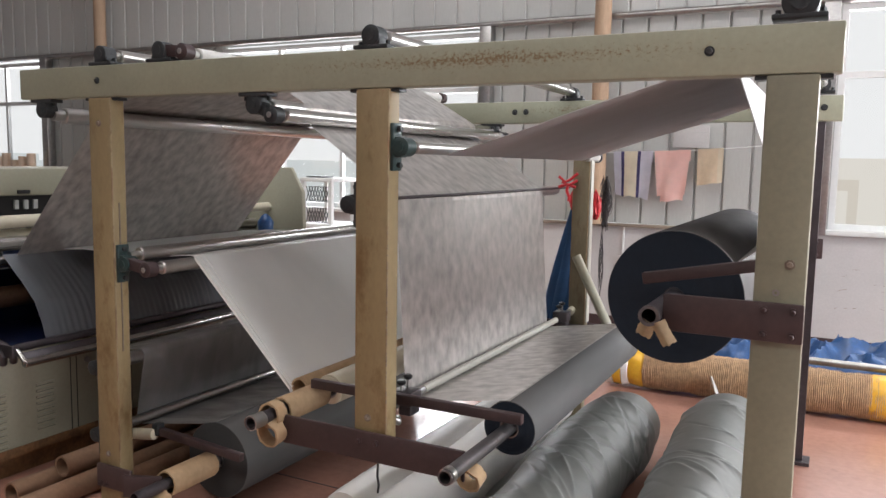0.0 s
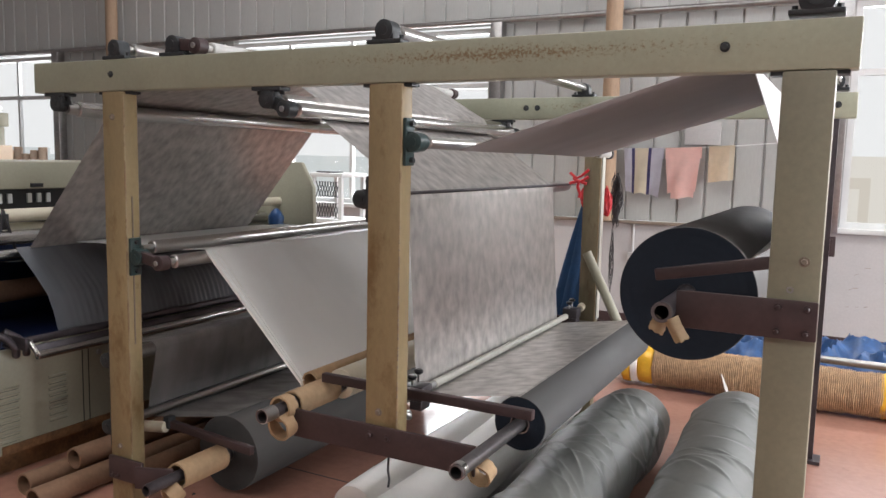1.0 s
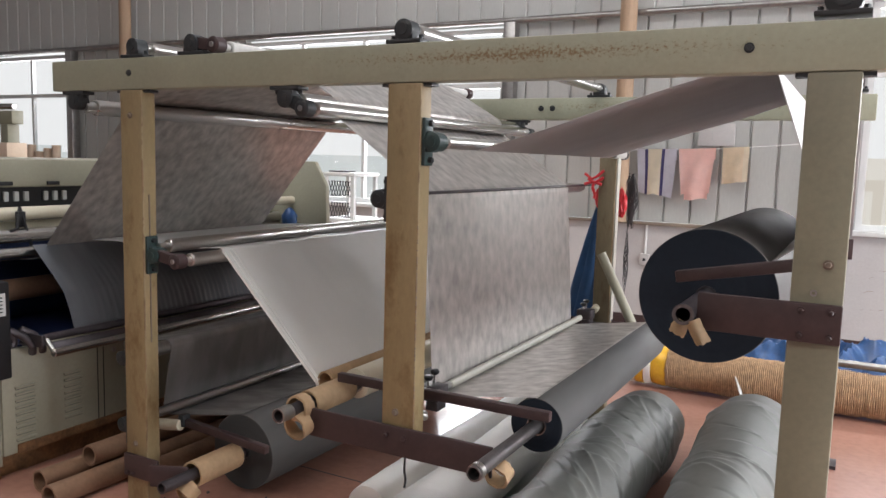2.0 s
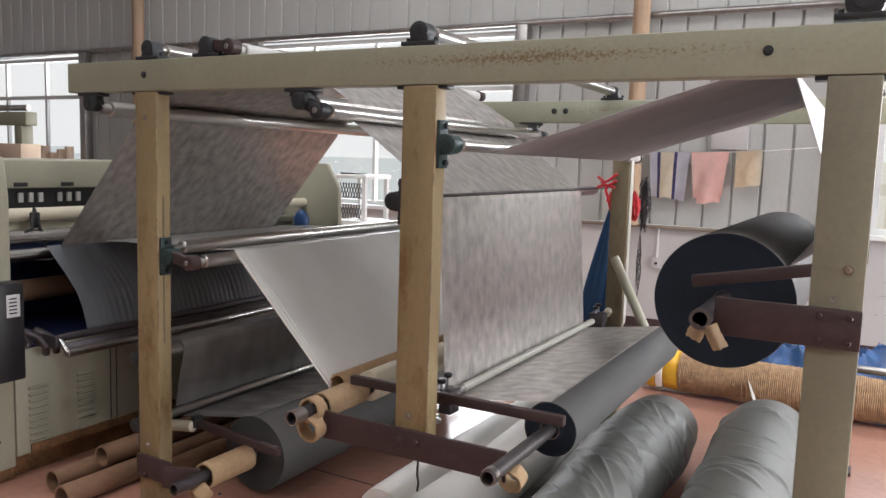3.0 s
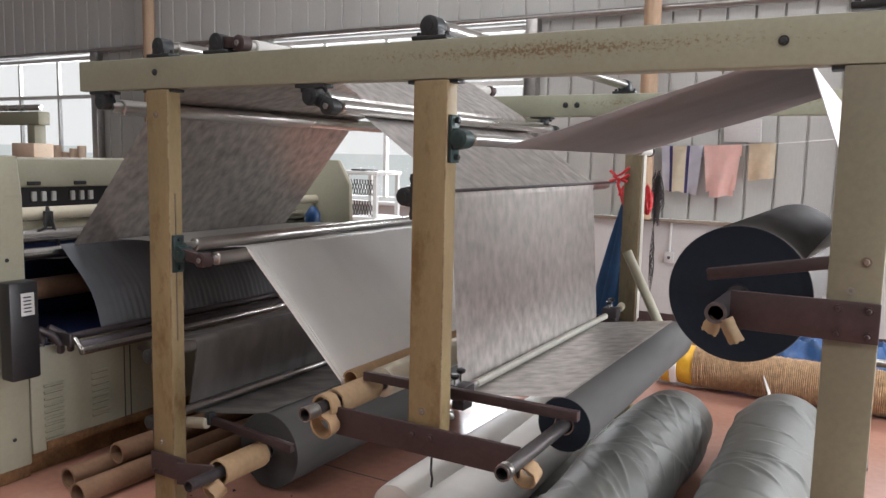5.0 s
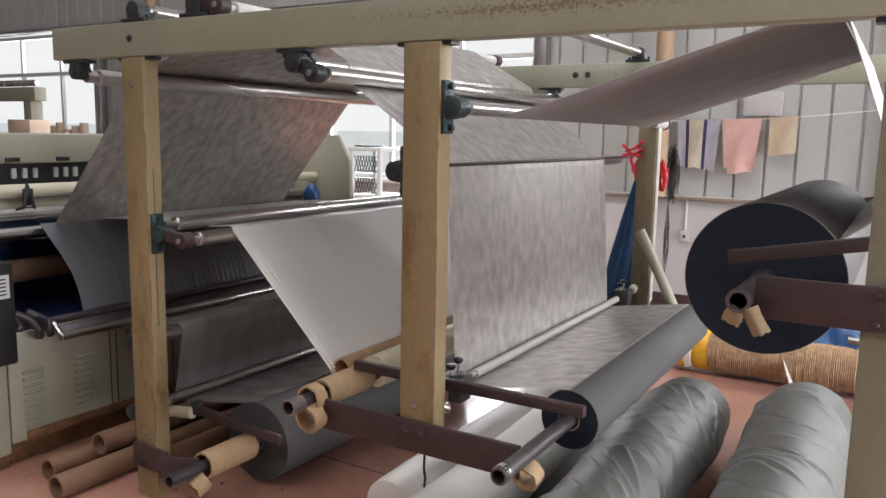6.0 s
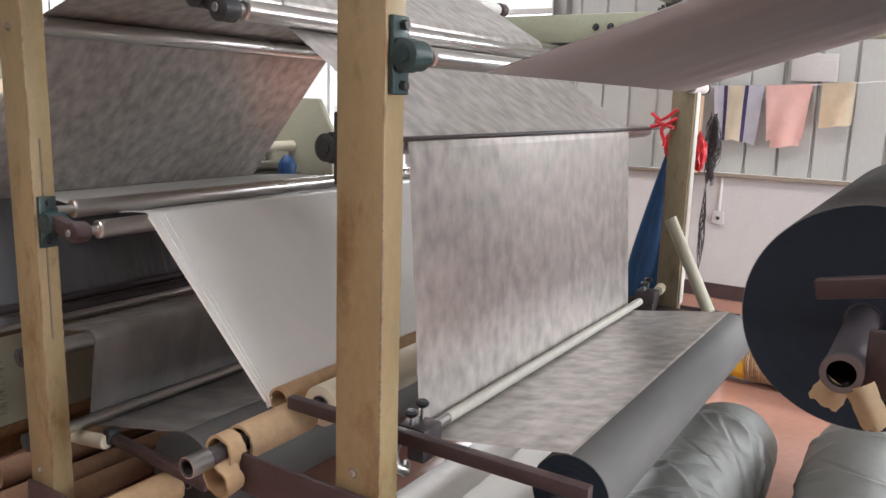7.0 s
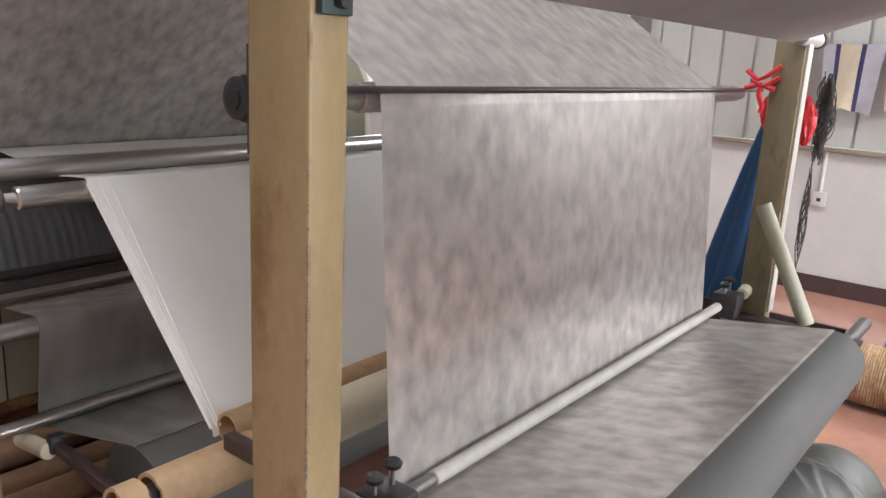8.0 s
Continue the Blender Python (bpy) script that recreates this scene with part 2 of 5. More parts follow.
LAMINATE = web_cloth("mottled_laminate", (0.43, 0.406, 0.382), 0.37, 0.8, streak=(13, 8.5, 1), streak_bump=0.075, contrast=0.34, coords="UV", metal=0.53, spread=0.06, detail=2.2, soft=(0.25, 0.8), warp=0.0)
DARKWEB_RIB = web_cloth("ribbed_charcoal_web", (0.1, 0.107, 0.116), 0.42, 0.6, streak=(1.2, 7, 1.2), streak_bump=0.08, contrast=0.1)


def rusty_beam():
    """Pale paint with a band of rust flecks along the upper half of the beam."""
    m = surface("beam_paint", (0.295, 0.302, 0.222), 0.42, vary=0.08, scale=3.0, stain=(0.32, 0.28, 0.17), stain_at=0.68, bump=0.08)
    n, l = m.node_tree.nodes, m.node_tree.links
    p = n["Principled BSDF"]
    old = p.inputs["Base Color"].links[0].from_socket
    co, sep, no = n.new("ShaderNodeTexCoord"), n.new("ShaderNodeSeparateXYZ"), n.new("ShaderNodeTexNoise")
    l.new(co.outputs["Object"], sep.inputs[0])
    mp = n.new("ShaderNodeMapping")
    mp.inputs["Scale"].default_value = (1.25, 1, 1.5)
    l.new(co.outputs["Object"], mp.inputs[0])
    l.new(mp.outputs[0], no.inputs[0])
    no.inputs["Scale"].default_value, no.inputs["Detail"].default_value, no.inputs["Roughness"].default_value = 62.0, 8.0, 0.72
    band = None
    for sock, c, w in ((sep.outputs[0], 0.55, 1.15), (sep.outputs[2], 1.838, 0.05)):
        d = n.new("ShaderNodeMath")
        d.operation = "SUBTRACT"
        d.inputs[1].default_value = c
        l.new(sock, d.inputs[0])
        ab = n.new("ShaderNodeMath")
        ab.operation = "ABSOLUTE"
        l.new(d.outputs[0], ab.inputs[0])
        mr = n.new("ShaderNodeMapRange")
        mr.inputs[1].default_value, mr.inputs[2].default_value, mr.inputs[3].default_value, mr.inputs[4].default_value = 0.0, w, 1.0, 0.0
        l.new(ab.outputs[0], mr.inputs[0])
        if band:
            mu = n.new("ShaderNodeMath")
            mu.operation = "MULTIPLY"
            l.new(band, mu.inputs[0])
            l.new(mr.outputs[0], mu.inputs[1])
            band = mu.outputs[0]
        else:
            band = mr.outputs[0]
    ad = n.new("ShaderNodeMath")
    ad.operation = "MULTIPLY_ADD"
    ad.inputs[1].default_value = 0.27
    l.new(band, ad.inputs[0])
    l.new(no.outputs[0], ad.inputs[2])
    th = n.new("ShaderNodeMapRange")
    th.inputs[1].default_value, th.inputs[2].default_value = 0.66, 0.78
    l.new(ad.outputs[0], th.inputs[0])
    mx = n.new("ShaderNodeMix")
    mx.data_type = "RGBA"
    l.new(th.outputs[0], mx.inputs[0])
    l.new(old, mx.inputs[6])
    mx.inputs[7].default_value = (0.17, 0.11, 0.05, 1)
    l.new(mx.outputs[2], p.inputs["Base Color"])
    return m


BEAM = rusty_beam()
GLASS = pane_glass("window_glass")
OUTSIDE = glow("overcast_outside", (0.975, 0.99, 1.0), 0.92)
# House and buildings emit by themselves: daylight and haze are put in as glow.
HOUSE = glow("glowing_house_outside", (1.0, 0.96, 0.88), 0.76)
BUILDINGS = glow("glowing_buildings_outside", (0.9, 0.96, 0.97), 0.7)
HOUSE_DOOR = glow("glowing_doors_outside", (0.97, 0.9, 0.79), 0.68)


# ---- building blocks ----
ORIGIN = {}


def thing(name, label, category, loc=(0, 0, 0), group="", kind=""):
    ob = new(name)
    ob.empty_display_size = 0.1
    ob.location = loc
    ORIGIN[ob.name] = Vector(loc)
    return tagged(ob, label, category, group, kind)


def finish(name, bm, material, sharp=40):
    bmesh.ops.recalc_face_normals(bm, faces=bm.faces)
    for f in bm.faces:
        f.smooth = True
    for e in bm.edges:
        if len(e.link_faces) == 2 and e.calc_face_angle(0.0) > radians(sharp):
            e.smooth = False
    me = bpy.data.meshes.new(name)
    bm.to_mesh(me)
    bm.free()
    for m in material if isinstance(material, (list, tuple)) else (material,):
        me.materials.append(m)
    return me


def part(name, bm, material, parent, label="", at=None):
    """Links a bmesh, made in the world's metres, as one mesh under a thing or a part; at: its own origin (an axis to turn on)."""
    base = ORIGIN[parent.name]
    own = Vector(at) if at is not None else base
    bmesh.ops.translate(bm, verts=bm.verts, vec=-own)
    ob = new(name, finish(name, bm, material))
    ob.parent = parent
    ob.location = own - base
    ORIGIN[ob.name] = own
    return tagged(ob, label)


def solo(name, bm, material, label, category, at=(0, 0, 0), group="", kind=""):
    """A top-level thing of one mesh."""
    bmesh.ops.translate(bm, verts=bm.verts, vec=-Vector(at))
    ob = new(name, finish(name, bm, material))
    ob.location = at
    ORIGIN[ob.name] = Vector(at)
    return tagged(ob, label, category, group, kind)


def box(bm, x0, x1, y0, y1, z0, z1, bev=0.0, turn=None):
    g = bmesh.ops.create_cube(bm, size=1.0)
    vs = g["verts"]
    bmesh.ops.scale(bm, verts=vs, vec=(x1 - x0, y1 - y0, z1 - z0))
    if bev:
        es = list({e for v in vs for e in v.link_edges})
        r = bmesh.ops.bevel(bm, geom=es, offset=bev, segments=2, affect="EDGES", profile=0.5)
        vs = list({v for f in r["faces"] for v in f.verts} | {v for v in vs if v.is_valid})
    if turn:
        bmesh.ops.rotate(bm, verts=vs, cent=(0, 0, 0), matrix=turn.to_3x3())
    bmesh.ops.translate(bm, verts=vs, vec=((x0 + x1) / 2, (y0 + y1) / 2, (z0 + z1) / 2))
    return bm


def ring_frame(p0, p1):
    d = (Vector(p1) - Vector(p0)).normalized()
    u = d.orthogonal().normalized()
    return u, d.cross(u)


def lathe(bm, p0, p1, rows, seg=24):
    """A turned body on the axis p0 to p1: rows of (fraction along it, radius)."""
    p0, p1 = Vector(p0), Vector(p1)
    u, v = ring_frame(p0, p1)
    rings = []
    for f, r in rows:
        c = p0.lerp(p1, f)
        if r < 1e-5:
            rings.append([bm.verts.new(c)])
        else:
            rings.append([bm.verts.new(c + r * (math.cos(a) * u + math.sin(a) * v)) for a in (2 * math.pi * i / seg for i in range(seg))])
    for a, b in zip(rings, rings[1:]):
        for i in range(seg):
            j = (i + 1) % seg
            if len(a) == 1 and len(b) > 1:
                bm.faces.new((a[0], b[i], b[j]))
            elif len(b) == 1 and len(a) > 1:
                bm.faces.new((a[i], b[0], a[j]))
            elif len(a) > 1:
                bm.faces.new((a[i], b[i], b[j], a[j]))
    return bm


def cyl(bm, p0, p1, r, seg=24, bev=0.0):
    n = (Vector(p1) - Vector(p0)).length
    f = min(0.4, bev / n) if bev else 0.0
    rows = [(0, 0), (0, r - bev), (f, r), (1 - f, r), (1, r - bev), (1, 0)] if bev else [(0, 0), (0, r), (1, r), (1, 0)]
    return lathe(bm, p0, p1, rows, seg)


def pipe(bm, p0, p1, ro, ri, seg=24):
    return lathe(bm, p0, p1, [(0, ri), (0, ro), (1, ro), (1, ri), (0, ri)], seg)


def strand(bm, pts, r, seg=8):
    """A cable or rod along a line of points."""
    rings = []
    for i, p in enumerate(pts):
        p = Vector(p)
        d = (Vector(pts[min(i + 1, len(pts) - 1)]) - Vector(pts[max(i - 1, 0)])).normalized()
        u = d.orthogonal().normalized()
        if rings and u.dot(rings[-1][1]) < 0:
            u = -u
        if rings:
            u = (rings[-1][1] - d * d.dot(rings[-1][1])).normalized()
        w = d.cross(u)
        rings.append(([bm.verts.new(p + r * (math.cos(2 * math.pi * k / seg) * u + math.sin(2 * math.pi * k / seg) * w)) for k in range(seg)], u))
    for (a, _), (b, _) in zip(rings, rings[1:]):
        for i in range(seg):
            bm.faces.new((a[i], a[(i + 1) % seg], b[(i + 1) % seg], b[i]))
    bm.faces.new(rings[0][0][::-1])
    bm.faces.new(rings[-1][0])
    return bm


def sheet(bm, rows, thick=0.003, across=40, wave=0.0, seed=0.0, edge=0.0):
    """A web along rows of (x, z, near y, far y), thin but solid, with soft waves; edge: how much its borders curl."""
    fine = []
    for (x0, z0, a0, b0), (x1, z1, a1, b1) in zip(rows, rows[1:]):
        n = max(1, int(math.hypot(x1 - x0, z1 - z0) / 0.05))
        fine += [(x0 + (x1 - x0) * k / n, z0 + (z1 - z0) * k / n, a0 + (a1 - a0) * k / n, b0 + (b1 - b0) * k / n) for k in range(n)]
    fine.append(rows[-1])
    top, bot = [], []
    for i, (x, z, a, b) in enumerate(fine):
        j0, j1 = max(i - 1, 0), min(i + 1, len(fine) - 1)
        tx, tz = fine[j1][0] - fine[j0][0], fine[j1][1] - fine[j0][1]
        s = math.hypot(tx, tz) or 1.0
        nx, nz = -tz / s, tx / s
        hold = min(1.0, min(i, len(fine) - 1 - i) / 4)
        r0, r1 = [], []
        for k in range(across + 1):
            f = k / across
            y = a + (b - a) * f
            d = wave * hold * noise.noise(Vector((i * 0.11, f * 11 + seed, seed)))
            d += edge * hold * (max(0.0, 1 - f * 14) ** 2 + max(0.0, 1 - (1 - f) * 14) ** 2) * (0.6 + noise.noise(Vector((i * 0.3, seed, f))))
            r0.append(bm.verts.new((x + nx * (d + thick / 2), y, z + nz * (d + thick / 2))))
            r1.append(bm.verts.new((x + nx * (d - thick / 2), y, z + nz * (d - thick / 2))))
        top.append(r0)
        bot.append(r1)
    for i in range(len(fine) - 1):
        for k in range(across):
            bm.faces.new((top[i][k], top[i + 1][k], top[i + 1][k + 1], top[i][k + 1]))
            bm.faces.new((bot[i][k], bot[i][k + 1], bot[i + 1][k + 1], bot[i + 1][k]))
        for k in (0, across):
            bm.faces.new((top[i][k], bot[i][k], bot[i + 1][k], top[i + 1][k]))
    for i in (0, len(fine) - 1):
        for k in range(across):
            bm.faces.new((top[i][k], top[i][k + 1], bot[i][k + 1], bot[i][k]))
    return bm


def arc(x, z, r, a0, a1, near, far, n=8):
    """Rows for sheet() round a roller, from angle a0 to a1 in degrees."""
    return [(x + r * math.cos(radians(a0 + (a1 - a0) * i / n)), z + r * math.sin(radians(a0 + (a1 - a0) * i / n)), near, far) for i in range(n + 1)]


# ---- the hall ----
WEST, EAST, SOUTH, NORTH, TOP = -14.0, 6.5, -6.0, 7.13, 5.5

bm = box(bmesh.new(), WEST - 0.2, EAST + 0.2, SOUTH - 0.2, NORTH + 0.2, -0.2, 0.0)
solo("floor", bm, FLOOR, "worn glossy red painted concrete floor", "floor", kind="structure")
for i, y in enumerate((-3.2, -0.2, 2.82, 5.8)):
    solo(f"floor_joint_{i + 1}", box(bmesh.new(), WEST, EAST, y, y + 0.006, -0.002, 0.0012), CAST, "narrow dark joint between floor slabs", "floor joint", kind="structure")
ROOFLIGHTS = ((2.4, 3.8), (-2.6, -1.2))
bm = bmesh.new()
cuts = [SOUTH - 0.2, ROOFLIGHTS[1][0], ROOFLIGHTS[1][1], ROOFLIGHTS[0][0], ROOFLIGHTS[0][1], NORTH + 0.2]
for y0, y1 in zip(cuts[::2], cuts[1::2]):
    box(bm, WEST - 0.2, EAST + 0.2, y0, y1, TOP, TOP + 0.15)
for y0, y1 in ROOFLIGHTS:
    box(bm, WEST - 0.2, -6.0, y0, y1, TOP, TOP + 0.15)
    box(bm, 3.6, EAST + 0.2, y0, y1, TOP, TOP + 0.15)
solo("ceiling", bm, ROOF, "grey sheet metal hall roof, unseen, with open strips added for light", "ceiling", kind="structure")
for nm, b in (("wall_west", (WEST - 0.2, WEST, SOUTH - 0.2, NORTH + 0.2)), ("wall_south", (WEST, EAST, SOUTH - 0.2, SOUTH))):
    solo(nm, box(bmesh.new(), *b, 0.002, TOP - 0.002), LIMEWASH, "plain pale plastered hall wall", "wall", kind="structure")
bm = bmesh.new()
for y0, y1, z0, z1 in ((SOUTH - 0.2, 0.4, 0.002, TOP - 0.002), (5.6, NORTH + 0.2, 0.002, TOP - 0.002), (0.4, 5.6, 3.3, TOP - 0.002), (0.4, 5.6, 0.002, 0.6)):
    box(bm, EAST, EAST + 0.2, y0, y1, z0, z1)
solo("wall_east", bm, LIMEWASH, "pale plastered hall wall, unseen, with a long window opening added for light", "wall", kind="structure")


def profiled(bm, x0, x1, z0, z1, y, pitch=0.235, deep=0.024):
    """Trapezoid sheet with upright ribs, as a solid panel."""
    line = []
    x = x0
    while x < x1 - 1e-4:
        for f, d in ((0, 0), (0.88, 0), (0.91, -deep), (0.97, -deep)):
            if x + f * pitch <= x1:
                line.append((x + f * pitch, y - d))
        x += pitch
    line.append((x1, y))
    front = [[bm.verts.new((a, b, z)) for a, b in line] for z in (z0, z1)]
    back = [[bm.verts.new((a, y + 0.09, z)) for a, b in line] for z in (z0, z1)]
    for i in range(len(line) - 1):
        bm.faces.new((front[0][i], front[0][i + 1], front[1][i + 1], front[1][i]))
        bm.faces.new((back[0][i + 1], back[0][i], back[1][i], back[1][i + 1]))
        bm.faces.new((front[1][i], front[1][i + 1], back[1][i + 1], back[1][i]))
        bm.faces.new((front[0][i + 1], front[0][i], back[0][i], back[0][i + 1]))
    for i in (0, len(line) - 1):
        bm.faces.new((front[0][i], front[1][i], back[1][i], back[0][i]))
    return bm


WINDOWS = ((-13.6, -9.8, 1.0, 2.83, 4), (-6.63, -3.22, 1.0, 2.83, 4), (-0.03, 3.9, 1.02, 2.86, 4))
wall = thing("wall_north", "hall wall of grey profiled sheet over a white plastered dado", "wall", (0, NORTH, 0), kind="structure")
edges = [WEST] + [v for w in WINDOWS for v in w[:2]] + [EAST]
for a, b in zip(edges[::2], edges[1::2]):
    part("cladding", profiled(bmesh.new(), a, b, 1.0, 2.86, NORTH), SHEETMETAL, wall)
part("upper_cladding", profiled(bmesh.new(), WEST, EAST, 2.864, TOP - 0.004, NORTH, 0.25, 0.016), UPPERSHEET, wall)
part("dado", box(bmesh.new(), WEST, EAST, NORTH - 0.03, NORTH + 0.16, 0.002, 0.985), LIMEWASH, wall, "white plastered dado with stains")
part("ledge", box(bmesh.new(), -3.2, -0.1, NORTH - 0.09, NORTH - 0.032, 0.972, 1.0, 0.006), LEDGE, wall, "narrow brown timber ledge")
part("girt", cyl(bmesh.new(), (WEST, NORTH - 0.07, 2.885), (EAST, NORTH - 0.07, 2.885), 0.028, 12), STEEL, wall, "grey steel girt pipe")
part("skirting", box(bmesh.new(), -3.2, EAST, NORTH - 0.036, NORTH - 0.031, 0.004, 0.12), MAROON, wall, "dark red painted foot of the wall")


def window(i, x0, x1, z0, z1, lights):
    w = thing(f"window_{i}", "white aluminium factory window with a transom", "window", ((x0 + x1) / 2, NORTH, z0), kind="structure")
    bm = bmesh.new()
    y0, y1 = NORTH + 0.0, NORTH + 0.06
    box(bm, x0, x1, y0, y1, z0, z0 + 0.06)
    box(bm, x0, x1, y0, y1, z1 - 0.05, z1)
    for a in (x0, x1 - 0.05):
        box(bm, a, a + 0.05, y0, y1, z0 + 0.06, z1 - 0.05)
    part("window_frame", bm, WHITE, w)
    tz = z0 + (z1 - z0) * 0.68
    part("transom", box(bmesh.new(), x0 + 0.05, x1 - 0.05, y0 + 0.004, y1 - 0.004, tz, tz + 0.05), WHITE, w)
    part("window_sill", box(bmesh.new(), x0 - 0.03, x1 + 0.03, NORTH - 0.1, NORTH - 0.002, z0 - 0.03, z0 + 0.012, 0.006), WHITE, w)
    step = (x1 - x0) / lights
    for k in range(lights):
        a = x0 + k * step
        for q, (c, d) in enumerate(((z0 + 0.06, tz), (tz + 0.05, z1 - 0.05))):
            if k:
                part("mullion", box(bmesh.new(), a - 0.02, a + 0.02, y0 + 0.006, y1 - 0.006, c, d), WHITE, w)
            p = part("pane", box(bmesh.new(), a + 0.021, a + step - 0.021, y0 + 0.028, y0 + 0.034, c + 0.001, d - 0.001), GLASS, w)
            p.visible_shadow = False
    return w


for i, spec in enumerate(WINDOWS):
    window(i + 1, *spec)
for x in (-9.72, -3.13, -0.1):
    solo("steel_column", box(bmesh.new(), x - 0.06, x + 0.06, NORTH - 0.15, NORTH - 0.032, 0.99, 2.86, 0.006), STEEL, "slim grey steel wall column beside a window", "column", (x, NORTH - 0.09, 0.99), kind="structure")
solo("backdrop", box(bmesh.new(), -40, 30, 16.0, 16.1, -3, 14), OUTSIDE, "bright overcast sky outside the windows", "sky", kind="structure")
hazy = thing("backdrop_building", "pale grey-green buildings far outside the windows, daylight haze put in as glow", "building", (-20.0, 15.2, 0), kind="structure")
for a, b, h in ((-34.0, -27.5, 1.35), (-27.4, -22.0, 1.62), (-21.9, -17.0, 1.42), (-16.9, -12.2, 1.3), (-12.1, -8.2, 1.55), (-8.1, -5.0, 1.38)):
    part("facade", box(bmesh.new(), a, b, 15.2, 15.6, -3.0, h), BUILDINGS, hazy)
house = thing("backdrop_house", "pale yellow house outside, its washed-out daylight put in as glow", "house", (2.0, 14.0, 0), kind="structure")
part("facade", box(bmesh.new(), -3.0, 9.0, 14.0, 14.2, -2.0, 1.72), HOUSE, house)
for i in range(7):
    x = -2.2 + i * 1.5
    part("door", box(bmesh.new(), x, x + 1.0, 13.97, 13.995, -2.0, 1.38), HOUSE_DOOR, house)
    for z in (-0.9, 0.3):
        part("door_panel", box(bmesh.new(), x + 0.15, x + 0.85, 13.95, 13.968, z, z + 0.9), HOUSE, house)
for x in (-8.5, -1.95):
    solo("timber_pole", cyl(bmesh.new(), (x, NORTH - 0.2, 1.0), (x, NORTH - 0.2, TOP - 0.01), 0.075, 20), WOOD, "rough timber pole standing against the hall wall", "pole", (x, NORTH - 0.2, 1.0), group="timber poles", kind="structure")


# ---- winding frame ----
Y0, Y1 = 2.12, 2.19           # near side frame, front and back
F0, F1 = 4.24, 4.31           # far side frame
frame_thing = thing("winding_frame", "pale green steel winding frame with rusty posts and maroon arms", "machine frame", (-1.5, 3.2, 0))
NEAR_POSTS = ((-2.7, -2.575, 0.0), (-1.4, -1.272, 0.52), (-0.14, -0.015, 0.0))
FAR_POSTS = ((-2.66, -2.54, 0.0, SHADEDPOST), (-1.322, -1.224, 0.0, SHADEDPOST))


def worn(bm):
    """Gives the rounded edges of a box its second material."""
    for f in bm.faces:
        if f.normal.length < 0.5:
            f.normal_update()
        if max(abs(c) for c in f.normal) < 0.999:
            f.material_index = 1
    return bm


for y0, y1, lab in ((Y0, Y1, "pale green beam with a band of rust"), (F0, F1, "pale green beam")):
    part("beam", box(bmesh.new(), -3.13, 0.035, y0, y1, 1.764, 1.89, 0.006), BEAM, frame_thing, lab)
for x0, x1, z in NEAR_POSTS:
    p = part("post", worn(box(bmesh.new(), x0, x1, Y0, Y1, z + 0.001, 1.762, 0.005)), (RUSTY if x1 < -1 else PAINT, EDGEWEAR if x1 < -1 else PAINT), frame_thing, "pale green post gone brown with rust" if x1 < -1 else "pale green post")
    part("weld_plate", box(bmesh.new(), x0 - 0.03, x1 + 0.03, Y0 + 0.012, Y1 - 0.008, 1.752, 1.7625), CAST, p)
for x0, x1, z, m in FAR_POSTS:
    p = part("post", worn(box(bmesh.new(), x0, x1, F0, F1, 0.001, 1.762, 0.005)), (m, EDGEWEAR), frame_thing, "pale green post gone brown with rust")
bm = bmesh.new()
box(bm, -0.1, -0.04, F0 + 0.01, F0 + 0.016, 0.02, 1.762)
box(bm, -0.046, -0.04, F0 + 0.017, F0 + 0.075, 0.02, 1.762)
box(bm, -0.11, -0.005, F0 - 0.02, F0 + 0.1, 0.001, 0.019)
part("post", bm, DARKSTEEL, frame_thing, "dark angle iron post on a foot plate")


part("post_flange", box(bmesh.new(), -1.2235, -1.216, F0 + 0.012, F1 - 0.004, 0.62, 1.755, 0.002), BAR, frame_thing, "pale painted flange along the far post")
part("post_seam", box(bmesh.new(), -2.574, -2.5705, Y0 + 0.028, Y0 + 0.033, 0.72, 1.34), LEDGE, frame_thing, "rusty open weld seam")
part("bolt_hole", lathe(bmesh.new(), (-0.085, Y0 - 0.0015, 1.2), (-0.085, Y0 + 0.004, 1.2), [(0, 0.004), (0, 0.009), (1, 0.009)], 16), STEEL, frame_thing, "bare drilled hole")


rnd = random.Random(21)
bm = bmesh.new()
z = 0.62
while z < 1.3:
    n = rnd.uniform(0.002, 0.007) * (1.7 if 0.82 < z < 1.08 else 0.7)
    w = rnd.uniform(0.0002, 0.0011)
    box(bm, -1.2742 - w, -1.2719, Y0 - 0.0004, Y0 + 0.002 + w, z, z + n)
    z += n + rnd.choice((0.002, 0.004, 0.008, 0.02)) * rnd.uniform(0.5, 1.5)
tagged(part("edge_rust", bm, LEDGE, frame_thing), "dark rust flecks along the post's edge", kind="stuff")


def bolt(y, x, z, r=0.009, parent=None):
    bm = cyl(bmesh.new(), (x, y, z), (x, y - 0.011, z), r, 6, 0.002)
    lathe(bm, (x, y - 0.0005, z), (x, y - 0.003, z), [(0, 0), (0, r * 1.5), (1, r * 1.5), (1, 0)], 16)
    return part("bolt", bm, MAROON if parent else (CAST if z > 1.7 else LEDGE), parent or frame_thing)


for x, z in ((-2.643, 1.83), (-0.284, 1.829), (-1.345, 0.65), (-0.056, 1.276), (-2.643, 0.273), (-2.64, 1.66)):
    bolt(Y0, x, z)
for x, z in ((-1.69, 1.83), (-1.62, 1.83), (-0.05, 1.83)):
    bolt(F0, x, z, 0.011)


